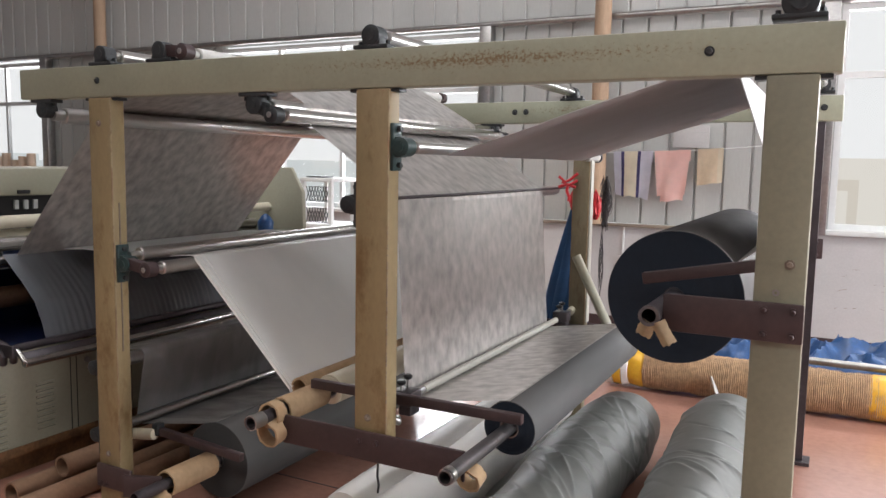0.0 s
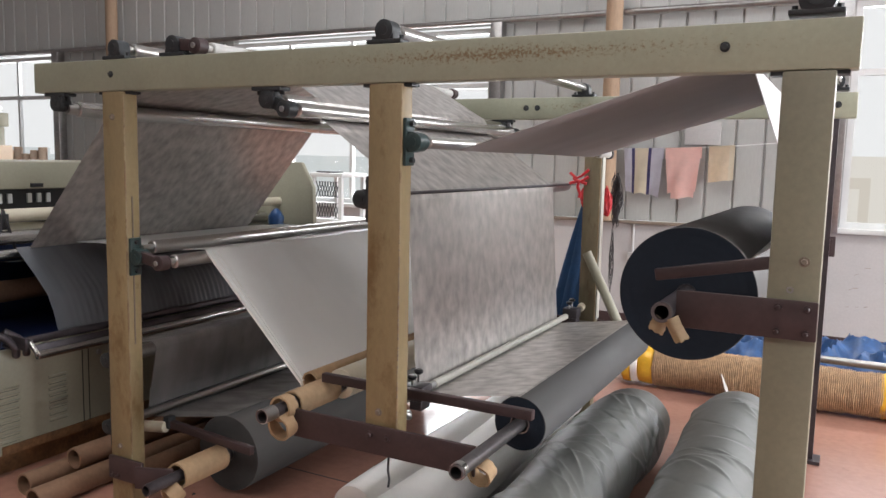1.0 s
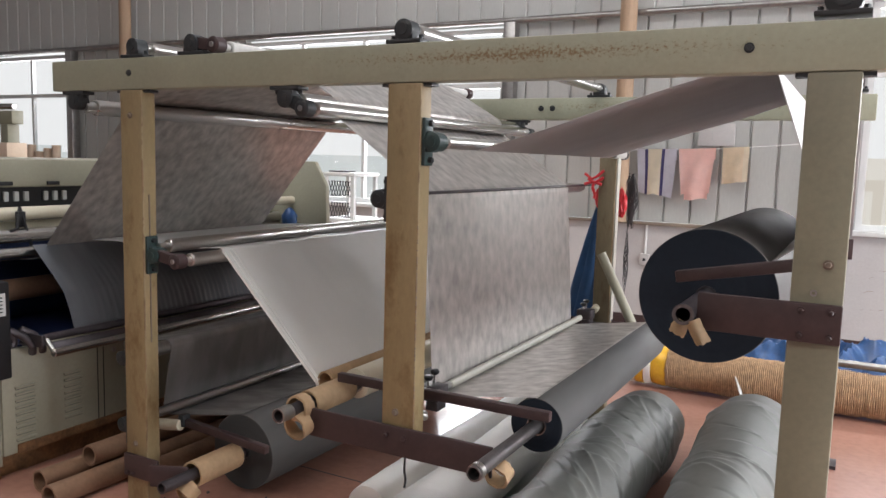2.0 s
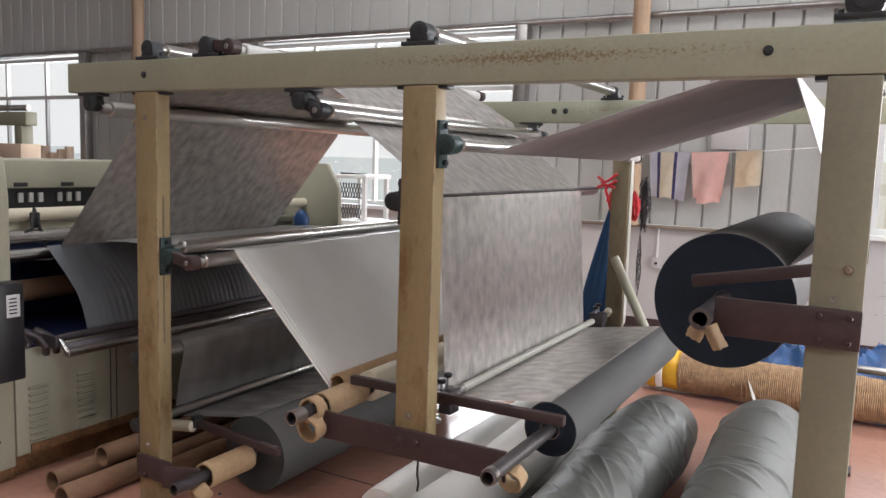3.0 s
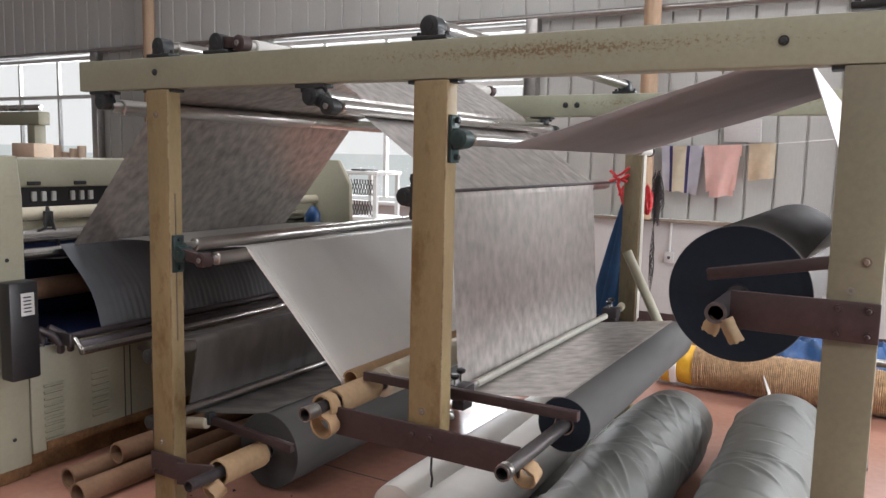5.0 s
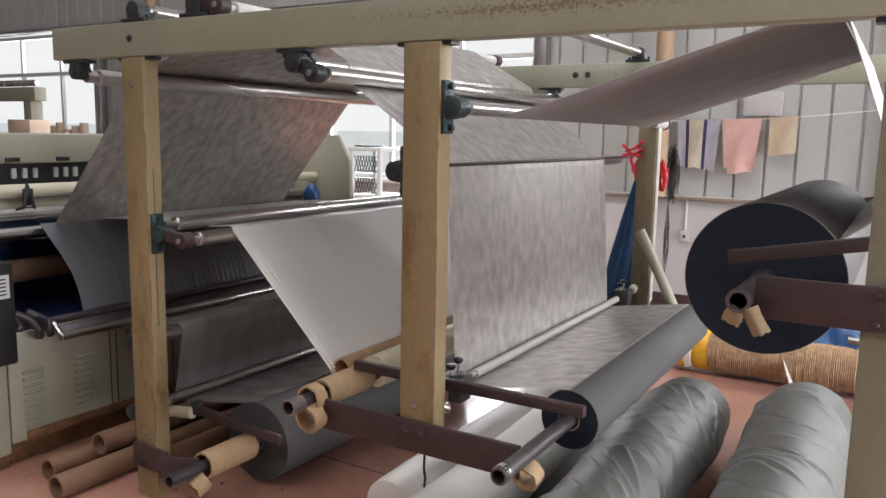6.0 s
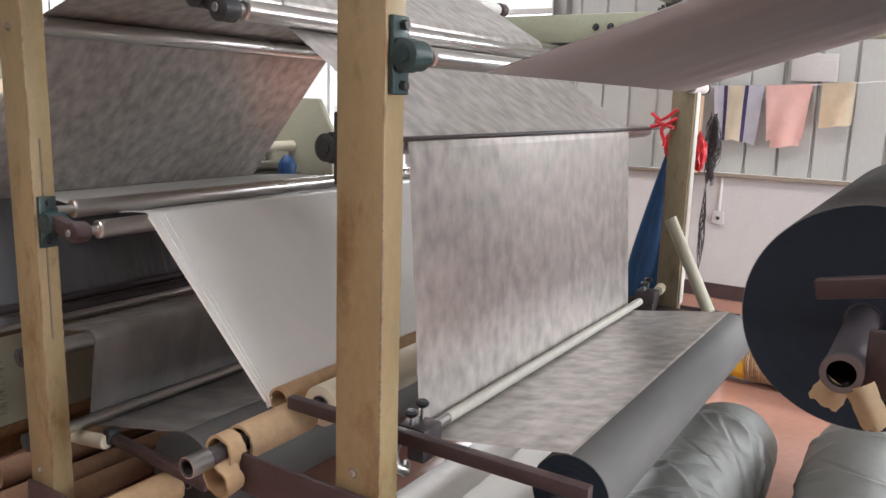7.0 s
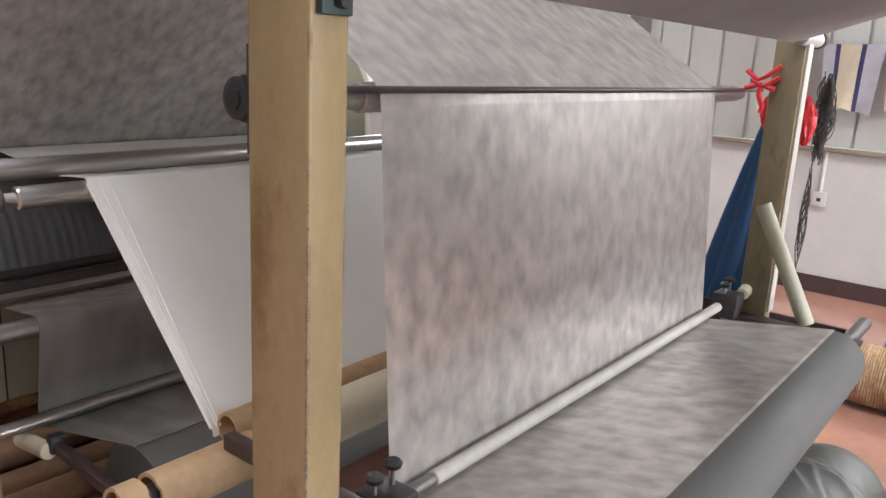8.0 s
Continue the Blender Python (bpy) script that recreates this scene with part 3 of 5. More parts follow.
def bearing(x, z, y, up=1, mat=None, thick=0.06, r=0.034):
    """A pillow block: foot with two lugs, round housing and a cap."""
    bm = bmesh.new()
    box(bm, x - 0.066, x + 0.066, y, y + thick, min(z - up * 0.044, z - up * 0.03), max(z - up * 0.044, z - up * 0.03), 0.003)
    box(bm, x - 0.034, x + 0.034, y + 0.006, y + thick - 0.006, min(z, z - up * 0.036), max(z, z - up * 0.036), 0.003)
    lathe(bm, (x, y - 0.004, z), (x, y + thick + 0.004, z), [(0, 0.0), (0, r * 0.5), (0.05, r * 0.5), (0.05, r * 0.72), (0.1, r), (0.9, r), (1, r * 0.8), (1, 0)], 28)
    b = part("bearing_block", bm, mat or CAST, frame_thing, "dark cast pillow block")
    for dx in (-0.053, 0.053):
        part("lug_bolt", cyl(bmesh.new(), (x + dx, y + thick / 2, z - up * 0.03), (x + dx, y + thick / 2, z - up * 0.016), 0.008, 6), CAST, b)
    return b


def side_bearing(x, z, y, d=1, mat=None):
    """A flange block on the side of a post, its long plate upright, the housing to the side d."""
    bm = bmesh.new()
    box(bm, min(x, x + d * 0.014), max(x, x + d * 0.014), y, y + 0.055, z - 0.078, z + 0.078, 0.003)
    box(bm, min(x + d * 0.014, x + d * 0.036), max(x + d * 0.014, x + d * 0.036), y + 0.006, y + 0.05, z - 0.034, z + 0.034, 0.003)
    lathe(bm, (x + d * 0.038, y - 0.006, z), (x + d * 0.038, y + 0.065, z), [(0, 0.0), (0, 0.015), (0.05, 0.015), (0.05, 0.022), (0.1, 0.031), (0.9, 0.031), (1, 0.024), (1, 0)], 28)
    b = part("flange_bearing", bm, mat or TEAL, frame_thing, "green painted flange bearing" if mat is None else "black flange bearing")
    for dz in (-0.06, 0.06):
        part("lug_bolt", cyl(bmesh.new(), (x + d * 0.014, y + 0.028, z + dz), (x + d * 0.028, y + 0.028, z + dz), 0.01, 6), CAST, b)
    return b


ROLLERS = []
V = 0.35                      # speed of the cloth


def roller(name, x, z, r, y0=2.17, y1=4.29, mat=None, label="", way=-1, shaft=0.014, neck=0.05):
    """A roller on its own axis, with a thinner shaft at both ends; way: which way round it turns."""
    n = y1 - y0
    s, q = 0.05 / n, neck / n
    bm = lathe(bmesh.new(), (x, y0, z), (x, y1, z), [(0, 0), (0, shaft), (q, shaft), (q, r - 0.004), (q + 0.004 / n, r), (1 - s - 0.004 / n, r), (1 - s, r - 0.004), (1 - s, shaft), (1, shaft), (1, 0)], 32)
    ob = part(name, bm, mat or CHROME, frame_thing, label, at=(x, (y0 + y1) / 2, z))
    if way:
        ROLLERS.append((ob, way * V / r))
    return ob


def swing_arm(x, z, dx, dz, mat=None):
    for y in (Y0 + 0.018, F0 + 0.018):
        bm = bmesh.new()
        a = math.degrees(math.atan2(dz, dx))
        n = math.hypot(dx, dz)
        box(bm, x + dx / 2 - n / 2, x + dx / 2 + n / 2, y, y + 0.035, z + dz / 2 - 0.022, z + dz / 2 + 0.022, 0.004, pose(0, 0, 0, 0, -a, 0))
        lathe(bm, (x + dx, y - 0.008, z + dz), (x + dx, y + 0.05, z + dz), [(0, 0), (0, 0.012), (0.05, 0.012), (0.05, 0.026), (0.12, 0.031), (0.9, 0.031), (1, 0.026), (1, 0)], 28)
        arm = part("swing_arm", bm, mat or MAROON, frame_thing, "short dark maroon swing arm" if mat is None else "short dark steel swing arm")
        for px, pz in ((x, z), (x + dx, z + dz)):
            part("pivot_pin", cyl(bmesh.new(), (px, y - 0.007, pz), (px, y - 0.0125, pz), 0.011, 16, 0.002), STEEL, arm, "bright pivot pin")


for x in (-2.634, -2.31, -1.351):
    for y in (Y0 + 0.005, F0 + 0.005):
        bearing(x, 1.935, y, 1)
for y in (Y0 + 0.002, F0 + 0.002):
    bearing(-0.072, 1.945, y, 1, CAST, 0.07, 0.045)
bearing(-3.005, 1.72, Y0 + 0.005, -1)
bearing(-1.846, 1.72, Y0 + 0.005, -1)
bearing(-3.005, 1.72, F0 + 0.005, -1)
bearing(-1.846, 1.72, F0 + 0.005, -1)
roller("top_roller", -2.634, 1.938, 0.026, mat=CHROME)
roller("top_roller", -2.2, 1.922, 0.027, mat=ALU, label="pale sleeve roller")
roller("top_roller", -1.351, 1.938, 0.026, mat=CHROME, way=0)
roller("top_roller", -0.072, 1.945, 0.03, mat=CHROME, way=0)
roller("guide_roller", -2.99, 1.70, 0.034, mat=CHROME, shaft=0.024)
roller("guide_roller", -1.846, 1.722, 0.026, mat=CHROME)
roller("guide_roller", -1.782, 1.688, 0.026, mat=CHROME, way=1)
swing_arm(-2.31, 1.938, 0.11, -0.012)
swing_arm(-1.846, 1.722, 0.072, -0.038, CAST)
side_bearing(-1.272, 1.573, Y0 + 0.008, 1)
part("roller_end", cyl(bmesh.new(), (-1.234, 4.2, 1.573), (-1.234, 4.425, 1.573), 0.026, 24, 0.003), ALU, frame_thing, "pale plastic roller end")
part("roller_ring", pipe(bmesh.new(), (-1.234, 4.4, 1.573), (-1.234, 4.43, 1.573), 0.031, 0.0265, 24), BLACK, frame_thing)
roller("guide_roller", -1.234, 1.573, 0.021, mat=CHROME, way=0, y1=4.42)
side_bearing(-1.4, 1.378, Y0 + 0.008, -1, CAST)
roller("guide_roller", -1.438, 1.378, 0.026, mat=STEEL, neck=0.2, y1=4.3, shaft=0.02)
# Added rod: its dark colour draws the dark reflection at the cloth's bend.
part("bend_line_rod", cyl(bmesh.new(), (-1.4035, 2.19, 1.3925), (-1.4035, 4.44, 1.3925), 0.0065, 14, 0.001), DARKSTEEL, frame_thing, "thin dark rod added as the dark line at the cloth's bend")
side_bearing(-2.575, 1.09, Y0 + 0.008, 1)
roller("guide_roller", -2.545, 1.125, 0.028, mat=CHROME, way=0)
roller("guide_roller", -2.42, 1.075, 0.028, mat=CHROME, way=0)
swing_arm(-2.535, 1.095, 0.115, -0.02)
side_bearing(-2.7, 0.63, Y0 + 0.008, -1, CAST)
roller("guide_roller", -2.738, 0.63, 0.03, mat=STEEL, way=-1)
side_bearing(-2.7, 0.335, Y0 + 0.008, -1, CAST)
roller("guide_roller", -2.738, 0.335, 0.021, mat=CHROME, way=1)
roller("guide_roller", -0.118, 1.35, 0.028, y0=2.21, mat=CHROME, way=0)

part("loose_wire", strand(bmesh.new(), [(-1.29, 2.1, 0.505), (-1.292, 2.1, 0.46), (-1.286, 2.1, 0.43), (-1.29, 2.1, 0.4)], 0.004, 6), CAST, frame_thing, "short loose wire")
# arms that carry the wound rolls
for y0 in (Y0 - 0.017, F1 + 0.002):
    p = part("arm_plate", box(bmesh.new(), -1.7, -0.97, y0, y0 + 0.015, 0.502, 0.605, 0.004), MAROON, frame_thing, "flat maroon arm plate")
    for x in (-1.37, -1.3):
        bolt(y0, x, 0.57, 0.009, p)
    p = part("arm_plate", box(bmesh.new(), -0.37, -0.014, y0, y0 + 0.015, 1.071, 1.175, 0.004), MAROON, frame_thing, "flat maroon arm plate")
    for x, z in ((-0.11, 1.09), (-0.04, 1.09), (-0.11, 1.155), (-0.04, 1.155)):
        bolt(y0, x, z, 0.007, p)
    p = part("arm_plate", box(bmesh.new(), -2.7, -2.5, y0, y0 + 0.015, 0.128, 0.228, 0.004), MAROON, frame_thing, "flat maroon arm plate")
    for x, z in ((-2.675, 0.145), (-2.64, 0.145)):
        bolt(y0, x, z, 0.008, p)
    s = 1 if y0 < 3 else -1
    part("arm_plate", box(bmesh.new(), -2.515, -2.35, y0 + 0.0, y0 + 0.015, 0.13, 0.222, 0.004, pose(0, 0, 0, 0, 0, 24 * s)), MAROON, frame_thing, "bent maroon arm plate")
for y0 in (Y1 + 0.1, F0 - 0.13):
    if y0 < 3:
        part("arm_bar", box(bmesh.new(), -1.715, -0.85, y0, y0 + 0.03, 0.655, 0.69, 0.004), MAROON, frame_thing, "maroon arm bar")
    part("arm_bar", box(bmesh.new(), -0.47, -0.1, y0 - 0.02, y0 + 0.01, 1.205, 1.24, 0.004, pose(0, 0, 0, 0, -11, 0)), MAROON, frame_thing, "maroon arm bar")
    part("arm_bar", box(bmesh.new(), -2.6, -2.12, y0 + 0.05, y0 + 0.08, 0.275, 0.31, 0.004, pose(0, 0, 0, 0, 4, 0)), MAROON, frame_thing, "maroon arm bar")
    part("arm_post", box(bmesh.new(), -2.62, -2.585, y0 + 0.04, y0 + 0.085, 0.29, 0.345, 0.006), CAST, frame_thing, "black pivot of the arm bar")
for y in (2.28, 4.1):
    part("cross_tube", cyl(bmesh.new(), (-2.6, y + 0.05, 0.3), (-2.78, y + 0.05, 0.275), 0.025, 20, 0.003), IVORY, frame_thing, "short ivory cross tube")

part("arm_bracket", box(bmesh.new(), -1.32, -0.9, 4.17, 4.238, 0.59, 0.607, 0.004), MAROON, frame_thing, "flat maroon bracket of the far arm")
# clamps with hand knobs, and the pale bar at the foot of the hanging cloth
part("spreader_bar", cyl(bmesh.new(), (-1.335, 2.5, 0.655), (-1.335, 4.06, 0.655), 0.016, 24, 0.002), BAR, frame_thing, "pale spreader bar")
part("spreader_bar_end", cyl(bmesh.new(), (-1.335, 2.4, 0.655), (-1.335, 2.499, 0.655), 0.014, 24, 0.002), STEEL, frame_thing, "bare steel end of the spreader bar")
for y, s in ((2.36, 1), (4.15, -1)):
    bm = box(bmesh.new(), -1.375, -1.29, y - 0.035, y + 0.045, 0.635, 0.69, 0.005)
    box(bm, -1.345, -1.295, y - 0.03, y + 0.04, 0.6, 0.634, 0.004)
    c = part("clamp", bm, DARKSTEEL, frame_thing, "dark steel bar clamp")
    for dy, h in ((-0.02, 0.712), (0.028, 0.722)):
        part("clamp_screw", cyl(bmesh.new(), (-1.34, y + dy, 0.69), (-1.34, y + dy, h), 0.005, 10), STEEL, c)
        bm = lathe(bmesh.new(), (-1.34, y + dy, h - 0.002), (-1.34, y + dy, h + 0.018), [(0, 0), (0, 0.008), (0.3, 0.016), (0.7, 0.018), (1, 0.012), (1, 0)], 12)
        part("knob", bm, BLACK, c, "black plastic hand knob")
    bm = strand(bmesh.new(), [(-1.37, y - 0.04 * s, 0.645), (-1.36, y - 0.07 * s, 0.625), (-1.34, y - 0.08 * s, 0.6), (-1.33, y - 0.06 * s, 0.585), (-1.35, y - 0.03 * s, 0.585)], 0.014, 10)
    part("hook", bm, STEEL, c, "bent bright steel hook")
part("cross_tube", cyl(bmesh.new(), (-1.3, 4.2, 0.68), (-1.3, 4.4, 0.72), 0.022, 16, 0.003), IVORY, frame_thing, "short ivory cross tube")


# ---- wound rolls ----
def wound_roll(name, label, x, z, r, y0, y1, s0, s1, core=0.034, side=None, end=None, shaft=0.024, shaft_mat=None, rim=None):
    t = thing(name, label, "fabric roll", (x, (y0 + y1) / 2, z))
    n = y1 - y0
    e = 0.006 / n
    part("wound_cloth", lathe(bmesh.new(), (x, y0, z), (x, y1, z), [(0, r - 0.002), (e * 0.3, r), (1 - e * 0.3, r), (1, r - 0.002)], 72), side or ROLLSIDE, t)
    for y, d in ((y0, 1), (y1, -1)):
        rows = [(0, core)]
        k = 9
        for i in range(k):
            rows += [(0.35 * ((i * 37) % 5) / 5, core + (r - 0.006 - core) * (i + 0.5) / k), (0.35 * ((i * 53 + 2) % 5) / 5, core + (r - 0.006 - core) * (i + 1) / k)]
        rows[-1] = (0, r - 0.002)
        part("roll_end", lathe(bmesh.new(), (x, y, z), (x, y + d * 0.004, z), rows, 72), end or ROLLEND, t, "dull dark rolled edges")
    part("core", pipe(bmesh.new(), (x, y0 - 0.003, z), (x, y1 + 0.003, z), core, core - 0.004, 32), rim or STEEL, t, "thin core tube")
    part("shaft", pipe(bmesh.new(), (x, s0, z), (x, s1, z), shaft, shaft - 0.005, 28), shaft_mat or STEEL, t, "steel winding shaft")
    return t


def card_ring(parent, x, y0, y1, z, ro=0.048, label="short brown cardboard sleeve", tilt=None):
    """A torn piece of cardboard tube, its rim uneven."""
    bm = bmesh.new()
    seg = 36
    rows = []
    for y, r, k in ((y0, ro - 0.008, 1), (y0, ro, 1), (y1, ro, -1), (y1, ro - 0.008, -1)):
        rows.append([bm.verts.new((x + r * math.cos(2 * math.pi * i / seg), y + k * 0.005 * noise.noise(Vector((2.2 * math.cos(2 * math.pi * i / seg), 2.2 * math.sin(2 * math.pi * i / seg), y * 7))), z + r * math.sin(2 * math.pi * i / seg))) for i in range(seg)])
    for a, b in zip(rows, rows[1:] + rows[:1]):
        for i in range(seg):
            bm.faces.new((a[i], a[(i + 1) % seg], b[(i + 1) % seg], b[i]))
    if tilt:
        bmesh.ops.rotate(bm, verts=bm.verts, cent=(x, (y0 + y1) / 2, z), matrix=tilt.to_3x3())
    return part("cardboard_sleeve", bm, CARD, parent, label)


W2 = wound_roll("cloth_roll", "charcoal cloth roll being wound on a steel shaft", -0.945, 0.59, 0.098, 2.425, 3.99, 1.92, 4.5, core=0.036, shaft_mat=SHAFT)
part("shaft_collar", pipe(bmesh.new(), (-0.945, 1.932, 0.59), (-0.945, 1.955, 0.59), 0.027, 0.0242, 28), CHROME, W2, "bright steel collar")
card_ring(frame_thing, -0.945, 2.085, 2.135, 0.524, 0.042, "crushed brown cardboard sleeve", pose(0, 0, 0, 20, 8, 0))
W3 = wound_roll("cloth_roll", "large charcoal cloth roll on maroon arms", -0.395, 1.118, 0.21, 2.4, 3.98, 2.05, 4.4, core=0.032, shaft=0.027, shaft_mat=DARKSTEEL, rim=DARKSTEEL)
part("shaft_collar", pipe(bmesh.new(), (-0.395, 2.046, 1.118), (-0.395, 2.06, 1.118), 0.029, 0.02, 28), SHAFT, W3, "worn steel collar")


def flap(parent, x, y, z, wide, high, turn, curl, seed):
    """A torn, curled scrap of cardboard that hangs facing the aisle."""
    bm = bmesh.new()
    n = 8
    c, d = math.cos(radians(turn)), math.sin(radians(turn))
    grid = []
    for i in range(n + 1):
        row = []
        for j in range(n + 1):
            u, v = (i / n - 0.5) * wide * (1 + 0.15 * noise.noise(Vector((j * 0.5, seed, 0)))), -j / n * high * (1 + 0.12 * noise.noise(Vector((i * 0.6, seed, 4))))
            row.append(bm.verts.new((x + c * u - d * v, y + curl * math.sin(i / n * 3.0) + 0.02 * (j / n) ** 2, z + d * u + c * v)))
        grid.append(row)
    for i in range(n):
        for j in range(n):
            bm.faces.new((grid[i][j], grid[i + 1][j], grid[i + 1][j + 1], grid[i][j + 1]))
    bmesh.ops.solidify(bm, geom=list(bm.faces), thickness=0.005)
    return part("cardboard_flap", bm, SCRAP, parent, "torn cardboard flap")


flap(W3, -0.398, 2.075, 1.1, 0.045, 0.05, -24, -0.016, 1.0)
flap(W3, -0.372, 2.06, 1.104, 0.042, 0.072, 26, -0.018, 3.0)
W0 = wound_roll("cloth_roll", "charcoal cloth roll hanging low above the floor", -2.345, 0.19, 0.172, 2.45, 4.0, 1.99, 4.4, shaft_mat=DARKSTEEL, end=GREYEND)
card_ring(W0, -2.345, 2.15, 2.4, 0.19, 0.055)
card_ring(W0, -2.335, 2.09, 2.15, 0.13, 0.042, "crushed brown cardboard sleeve", pose(0, 0, 0, 30, 20, 0))
W1 = wound_roll("film_roll", "thin ivory film roll with cardboard sleeves on its shaft", -1.737, 0.605, 0.061, 2.45, 4.02, 1.975, 4.4, side=IVORY, end=IVORY, shaft_mat=DARKSTEEL)
part("shaft_collar", pipe(bmesh.new(), (-1.737, 1.973, 0.605), (-1.737, 2.035, 0.605), 0.027, 0.0242, 28), CHROME, W1, "bright steel shaft end")
card_ring(W1, -1.737, 2.07, 2.12, 0.605, 0.047)
card_ring(W1, -1.737, 2.14, 2.385, 0.605, 0.049)
card_ring(W1, -1.727, 2.05, 2.1, 0.545, 0.05, "crushed brown cardboard sleeve", pose(0, 0, 0, 12, 14, 0))
bm = pipe(bmesh.new(), (-1.858, 2.405, 0.608), (-1.858, 4.0, 0.608), 0.039, 0.031, 36)
core_tube = solo("cardboard_core", bm, CARD, "brown cardboard core that takes up the film", "cardboard tube", (-1.85, 3.2, 0.61))


# ---- webs ----
def web(rows, mat, label, **kw):
    bm = sheet(bmesh.new(), rows, **kw)
    x, z, a, b = rows[0]
    return solo("cloth_web", bm, mat, label, "cloth web", (x, (a + b) / 2, z))


web([(-1.222, 1.552, 2.44, 4.08), (-0.28, 1.845, 2.42, 4.0)], CLOTH_SMOOTH, "smooth grey cloth web sloping up below the beam", wave=0.008, seed=6)
web([(-0.275, 1.85, 2.42, 4.0), (-0.245, 1.81, 2.42, 4.0), (-0.088, 1.37, 2.42, 4.0)], CLOTH_SMOOTH, "pale back of a cloth web running down", wave=0.003, seed=7)
web(arc(-0.118, 1.35, 0.031, 10, -50, 2.42, 4.0) + [(-0.22, 1.235, 2.42, 4.0)], CLOTH_SMOOTH, "grey cloth web running onto the large roll", wave=0.003, seed=8)
film = thing("film_web", "silver translucent film web slanting down to its core", "film web", (-2.42, 3.2, 1.0))
part("film_sheet", sheet(bmesh.new(), [(-3.55, 1.045, 2.62, 4.0)] + arc(-2.545, 1.125, 0.031, 266, 298, 2.38, 4.0, 3) + arc(-2.42, 1.075, 0.031, 112, 43, 2.39, 4.0) + [(-1.896, 0.6, 2.39, 4.0), (-1.89, 0.582, 2.39, 4.0)], wave=0.005, seed=9, edge=0.006), FILM, film)
web([(-3.13, 0.575, 2.45, 4.0)] + arc(-2.738, 0.63, 0.033, 100, 0, 2.376, 4.0) + [(-2.76, 0.36, 2.376, 4.0)] + arc(-2.738, 0.335, 0.024, 175, 262, 2.38, 4.0) + [(-2.43, 0.345, 2.45, 4.0), (-2.345, 0.366, 2.45, 4.0)], DARKWEB, "charcoal web led over chrome rollers onto the low roll", wave=0.004, seed=12)


def ribbed(rows, near, far, label, pitch=0.037, deep=0.0045):
    """A web pulled into upright ribs that grow towards its lower edge."""
    bm = bmesh.new()
    fine = []
    for (x0, z0), (x1, z1) in zip(rows, rows[1:]):
        fine += [(x0 + (x1 - x0) * k / 6, z0 + (z1 - z0) * k / 6) for k in range(6)]
    fine.append(rows[-1])
    count = int((far - near) / pitch * 8)
    faces = [[], []]
    for i, (x, z) in enumerate(fine):
        f = i / (len(fine) - 1)
        for side, d in ((0, 0.0015), (1, -0.0015)):
            line = []
            for k in range(count + 1):
                y = near + (far - near) * k / count
                rib = deep * f ** 1.6 * min(1.0, k / 60) * (0.7 + 0.6 * noise.noise(Vector((y * 5, f, 2)))) * math.sin(2 * math.pi * (y + 0.008 * noise.noise(Vector((y * 9, 0, f * 2)))) / pitch)
                line.append(bm.verts.new((x + (rib + d) * 0.8, y, z + (rib + d) * 0.6)))
            faces[side].append(line)
    for side in (0, 1):
        for r0, r1 in zip(faces[side], faces[side][1:]):
            for k in range(count):
                bm.faces.new((r0[k], r1[k], r1[k + 1], r0[k + 1]) if side else (r0[k], r0[k + 1], r1[k + 1], r1[k]))
    for k in (0, count):
        for i in range(len(fine) - 1):
            bm.faces.new((faces[0][i][k], faces[0][i + 1][k], faces[1][i + 1][k], faces[1][i][k]))
    return solo("cloth_web", bm, DARKWEB_RIB, label, "cloth web", (rows[0][0], (near + far) / 2, rows[0][1]))


ribbed([(-3.578, 1.04), (-3.552, 1.018), (-3.527, 0.994), (-3.421, 0.903), (-3.346, 0.827), (-3.306, 0.749), (-3.279, 0.666), (-3.26, 0.64)], 2.3, 4.0, "ribbed charcoal web leaving the calender")

film_hem = [(-2.396, 1.098), (-1.893, 0.604)]
part("hem", sheet(bmesh.new(), [(film_hem[0][0], film_hem[0][1], 2.385, 2.39), (film_hem[1][0], film_hem[1][1], 2.385, 2.39)], across=1, thick=0.01), WHITEPLASTIC, film, "bright doubled hem")
for dy, dz in ((0.022, 0.0015), (0.05, 0.001)):
    part("fold_line", sheet(bmesh.new(), [(film_hem[0][0] + 0.006, film_hem[0][1] + 0.0035, 2.39 + dy, 2.3925 + dy), (film_hem[1][0] + 0.006, film_hem[1][1] + 0.0035, 2.39 + dy * 0.3, 2.3925 + dy * 0.3)], across=1, thick=0.004), WHITEPLASTIC, film, "pale fold along the film")
rnd = random.Random(4)
for _ in range(26):
    x, z, n, a = rnd.uniform(0.05, 1.5), rnd.uniform(0.35, 0.95), rnd.uniform(0.015, 0.07), rnd.uniform(-0.9, 0.9)
    part("scuff", strand(bmesh.new(), [(x, NORTH - 0.0305, z), (x + n * 0.5, NORTH - 0.0305, z + 0.5 * n * a), (x + n, NORTH - 0.0305, z + n * a * 0.6)], rnd.uniform(0.001, 0.003), 5), LEDGE, wall, "dark scuff in the plaster")

